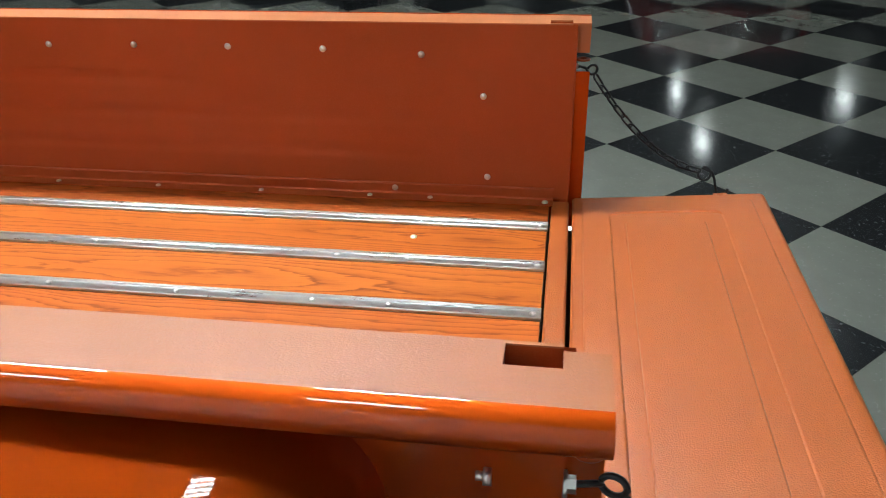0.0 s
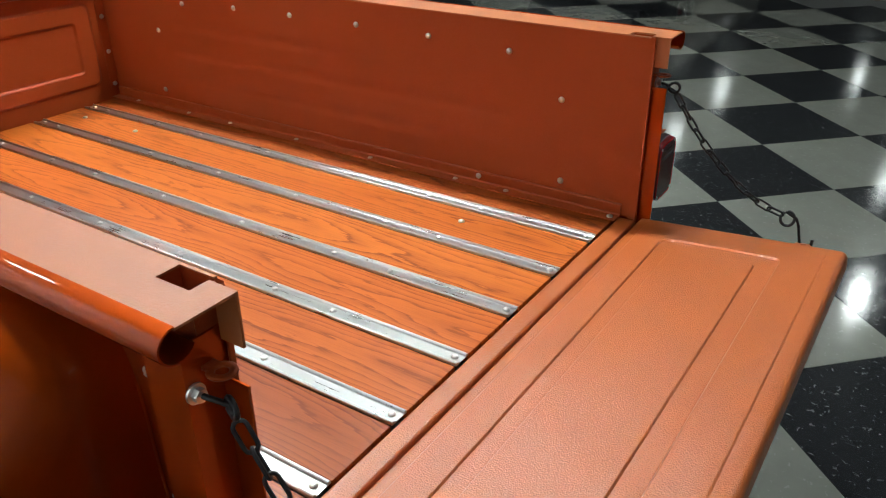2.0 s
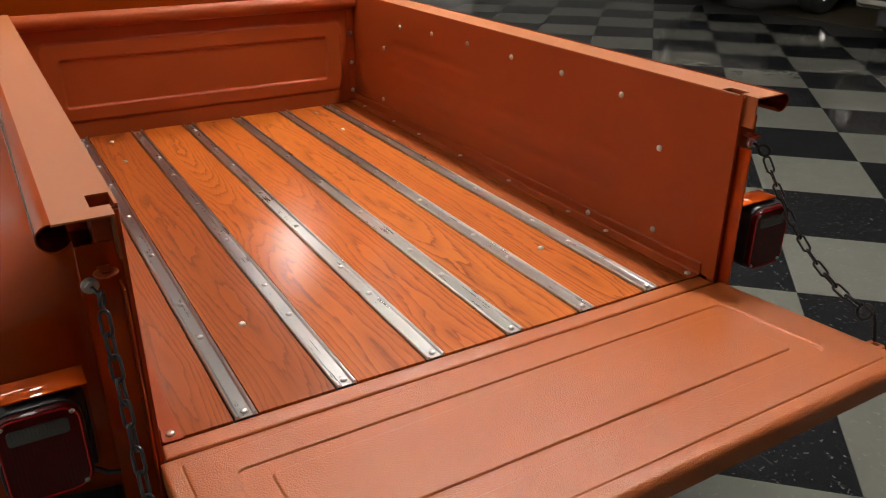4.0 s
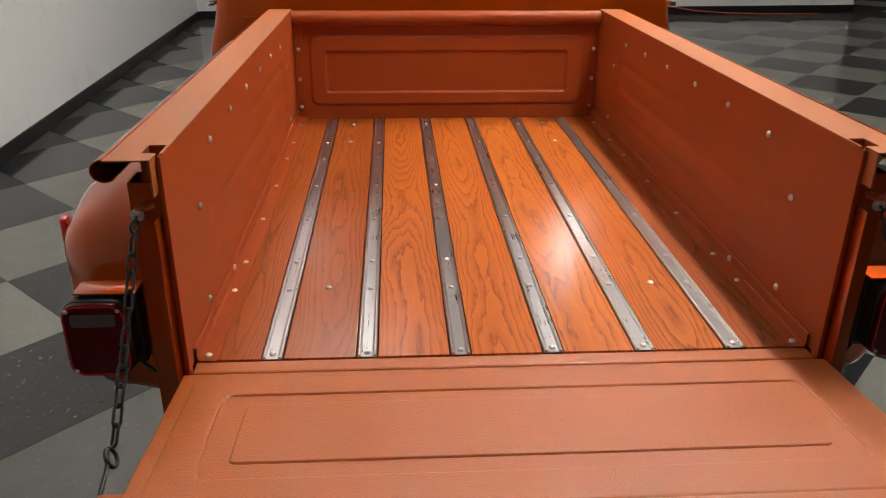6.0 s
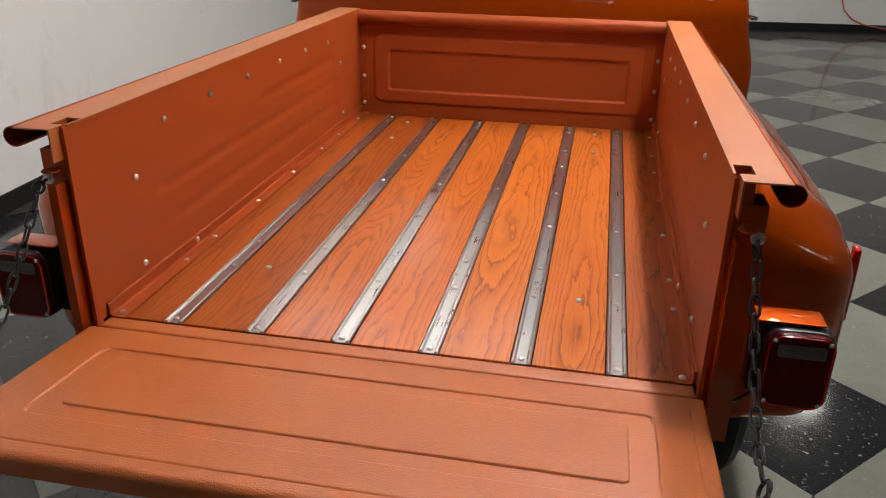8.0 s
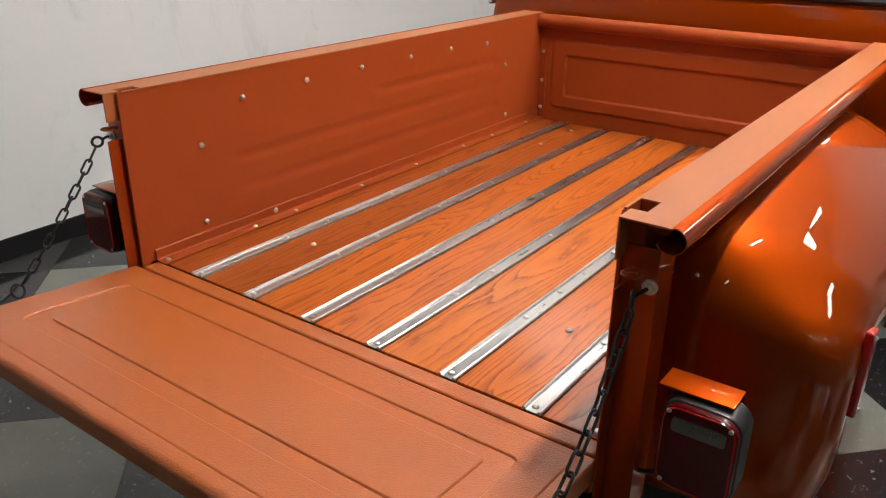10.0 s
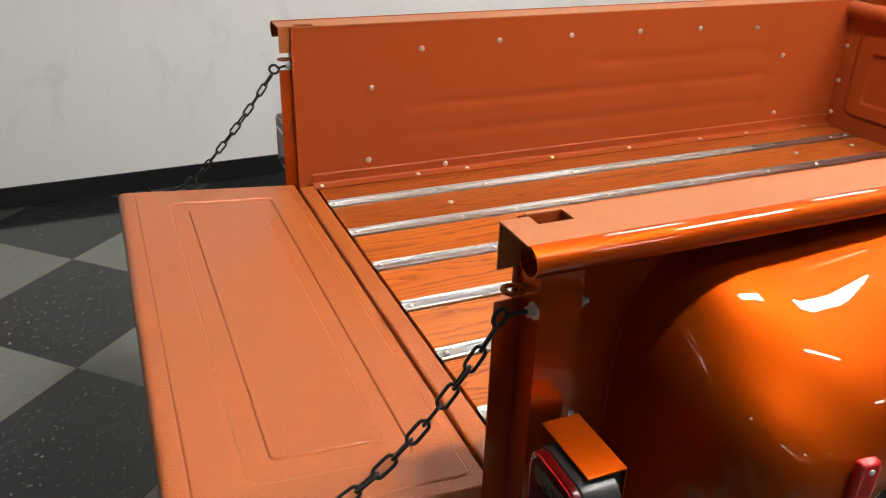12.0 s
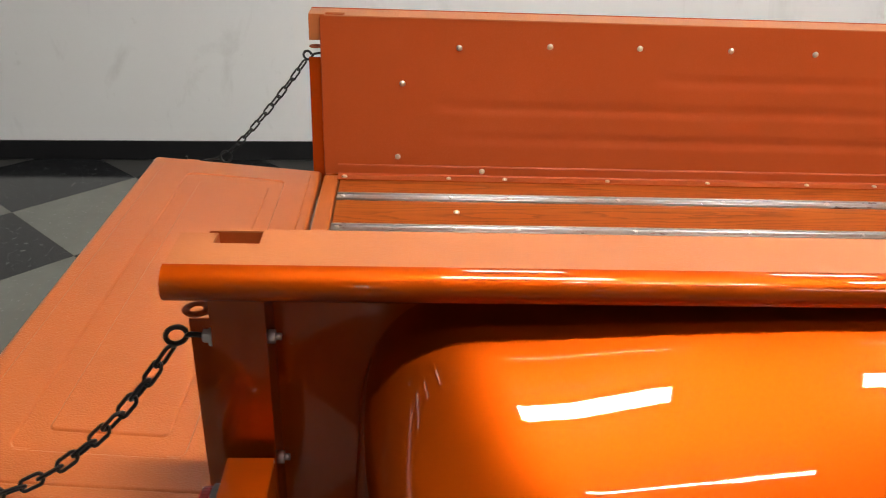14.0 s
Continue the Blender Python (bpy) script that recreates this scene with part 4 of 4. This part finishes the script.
def parked_car(x, y, turn, paint, label):
    """A car of the sixties, nose along its own +x, built round the origin and then set down."""
    car = thing("parked_car", 0, 0, 0, label, "car", "parked cars")
    bm = bmesh.new()
    outline = [(-2.35, 0.42), (-2.42, 0.72), (-2.30, 0.92), (-1.5, 0.98), (1.0, 0.98), (2.2, 0.90), (2.36, 0.80), (2.38, 0.52), (2.30, 0.36), (-2.2, 0.34)]
    rows = []
    for f, inset in ((-0.90, 0.06), (-0.86, 0.0), (0.86, 0.0), (0.90, 0.06)):
        rows.append([bm.verts.new((px * (1 - inset * 0.3), f, 0.66 + (pz - 0.66) * (1 - inset * 2))) for px, pz in outline])
    m = len(outline)
    for a, b in zip(rows, rows[1:]):
        for i in range(m):
            bm.faces.new((a[i], a[(i + 1) % m], b[(i + 1) % m], b[i]))
    bm.faces.new(rows[0])
    bm.faces.new(rows[-1][::-1])
    part("body", bm, paint, car, angle=50)
    bm = bmesh.new()
    low = [bm.verts.new((px, py, 0.97)) for px, py in ((-1.55, -0.78), (0.75, -0.78), (0.75, 0.78), (-1.55, 0.78))]
    top = [bm.verts.new((px, py, 1.40)) for px, py in ((-1.05, -0.60), (0.10, -0.60), (0.10, 0.60), (-1.05, 0.60))]
    for i in range(4):
        bm.faces.new((low[i], low[(i + 1) % 4], top[(i + 1) % 4], top[i]))
    bm.faces.new(top)
    bm.faces.new(low[::-1])
    part("cabin", bm, GLASS, car, "dark glass cabin")
    part("roof", box((-1.08, -0.62, 1.395), (0.13, 0.62, 1.43), 0.012), paint, car)
    # nose: cream bumper with dark slots, a chrome bar over it, the grille above and a grey apron below
    def nose(xs, half, corner):
        """A line round the front of the car at one depth."""
        out = [(xs - 0.42, -half), (xs - corner, -half)]
        for k in range(1, 6):
            q = radians(-90 + 15 * k)
            out.append((xs - corner + corner * math.cos(q), -half + corner + corner * math.sin(q)))
        return out + [(px, -py) for px, py in out[::-1]]

    def band(name, xs, half, z0, z1, depth, material, owner, label):
        bm = bmesh.new()
        r = 0.18 * (z1 - z0)
        prof = [(depth, z0), (r, z0), (0.0, z0 + r), (0.0, z1 - r), (r, z1), (depth, z1)]
        rows = [[bm.verts.new((px, py, z)) for px, py in nose(xs - d, half - 0.8 * d, 0.20)] for d, z in prof]
        for ra, rb in zip(rows, rows[1:] + rows[:1]):
            for i in range(len(ra) - 1):
                bm.faces.new((ra[i], ra[i + 1], rb[i + 1], rb[i]))
        return part(name, bm, material, owner, label, angle=50)

    bumper = band("bumper", 2.43, 0.88, 0.385, 0.525, 0.10, paint, car, "painted front bumper")
    for y0 in (-0.62, 0.20):
        part("slot", box((2.415, y0, 0.455), (2.4345, y0 + 0.42, 0.508), 0.004), BLACK, bumper, "dark bumper slot")
    band("chrome_bar", 2.475, 0.895, 0.512, 0.582, 0.09, CHROME, car, "chrome bar over the bumper")
    part("apron", box((2.16, -0.62, 0.19), (2.33, 0.62, 0.384), 0.03, 3), APRON, car, "grey apron under the bumper")
    part("grille", box((2.36, -0.80, 0.577), (2.40, 0.80, 0.775), 0.01), MAROON, car, "dark grille")
    for z in (0.622, 0.672, 0.725):
        part("grille_bar", box((2.395, -0.80, z), (2.415, 0.80, z + 0.016), 0.004), CHROME, car, "chrome grille bar")
    for s in (-1, 1):
        bm = bmesh.new()
        add_tube(bm, [(2.36, s * 0.68, 0.68), (2.405, s * 0.68, 0.68), (2.435, s * 0.68, 0.68), (2.444, s * 0.68, 0.68)], [0.095, 0.095, 0.082, 0.04], 20)
        part("headlight", bm, CHROME, car, "round headlight")
        for wx in (1.52, -1.30):
            add_wheel(wx, s * 0.80, s, car, 0.33, 0.2)
    part("underside", box((-2.1, -0.7, 0.20), (2.1, 0.7, 0.34), 0.02), UNDER, car)
    car.matrix_basis = pose(x, y, 0, 0, 0, turn)
    return car


parked_car(-2.98, 9.26, -89, CREAM, "cream classic car with a chrome bumper on tan concrete")
parked_car(1.75, 10.55, -89, RUBY, "dark red classic car with a chrome bumper on tan concrete")
parked_car(-5.98, 9.75, -89, NAVY, "dark classic car with chrome wheels on tan concrete")

# the truck takes its stance on the floor
truck.matrix_basis = STANCE @ truck.matrix_basis

# ---- floor tiles, laid on the diagonal ----
SIDE = 0.6114
DIAG = SIDE * math.sqrt(2)
ORIGIN = Vector((1.1845, -1.4659))
AXIS_Y = Vector((-0.0131, 1.0)).normalized()
AXIS_X = Vector((AXIS_Y.y, -AXIS_Y.x))


def tile_bmesh(bm, cx, cy):
    h, top, b = DIAG / 2 - 0.0011, 0.0, 0.0005
    base = [bm.verts.new((cx + AXIS_X.x * u + AXIS_Y.x * v, cy + AXIS_X.y * u + AXIS_Y.y * v, -0.0039)) for u, v in ((h, 0), (0, h), (-h, 0), (0, -h))]
    rim = [bm.verts.new((cx + AXIS_X.x * u + AXIS_Y.x * v, cy + AXIS_X.y * u + AXIS_Y.y * v, top - 0.0006)) for u, v in ((h, 0), (0, h), (-h, 0), (0, -h))]
    g = h - b
    face = [bm.verts.new((cx + AXIS_X.x * u + AXIS_Y.x * v, cy + AXIS_X.y * u + AXIS_Y.y * v, top)) for u, v in ((g, 0), (0, g), (-g, 0), (0, -g))]
    for i in range(4):
        j = (i + 1) % 4
        bm.faces.new((base[i], base[j], rim[j], rim[i]))
        bm.faces.new((rim[i], rim[j], face[j], face[i]))
    bm.faces.new(face)


cells = []
inv_hall = HALL.inverted()
for i in range(-30, 31):
    for j in range(-30, 31):
        if (i + j) % 2:
            continue
        # grey tiles stand on the vertical lattice lines, black ones between them
        p = ORIGIN + AXIS_X * (i / 2 * DIAG) + AXIS_Y * ((j / 2 + 0.5) * DIAG)
        q = inv_hall @ Vector((p.x, p.y, 0))
        if (WEST + 0.45 < q.x or (q.x > WEST - 1.5 and q.y > 6.8)) and q.x < EAST - 0.45 and SOUTH - 0.02 < q.y < 7.50:
            cells.append((p.x, p.y, i % 2 != 0))
cells.sort(key=lambda c: math.hypot(c[0] + 0.5, c[1] - 0.8))
meshes = {}
for black in (False, True):
    bm = bmesh.new()
    tile_bmesh(bm, 0, 0)
    meshes[black] = link_mesh("tile", bm, TILE_DARK if black else TILE_GREY, smooth=False)
for x, y, black in cells[:300]:
    ob = new("tile", meshes[black])
    ob.parent = floor
    ob.matrix_parent_inverse = floor.matrix_basis.inverted()
    ob.location = (x, y, 0)
for black in (False, True):
    bm = bmesh.new()
    for x, y, b in cells[300:]:
        if b == black:
            tile_bmesh(bm, x, y)
    ob = part("tile_field", bm, TILE_DARK if black else TILE_GREY, None, smooth=False)
    ob.parent = floor
    ob.matrix_parent_inverse = floor.matrix_basis.inverted()
    tagged(ob, kind="stuff")
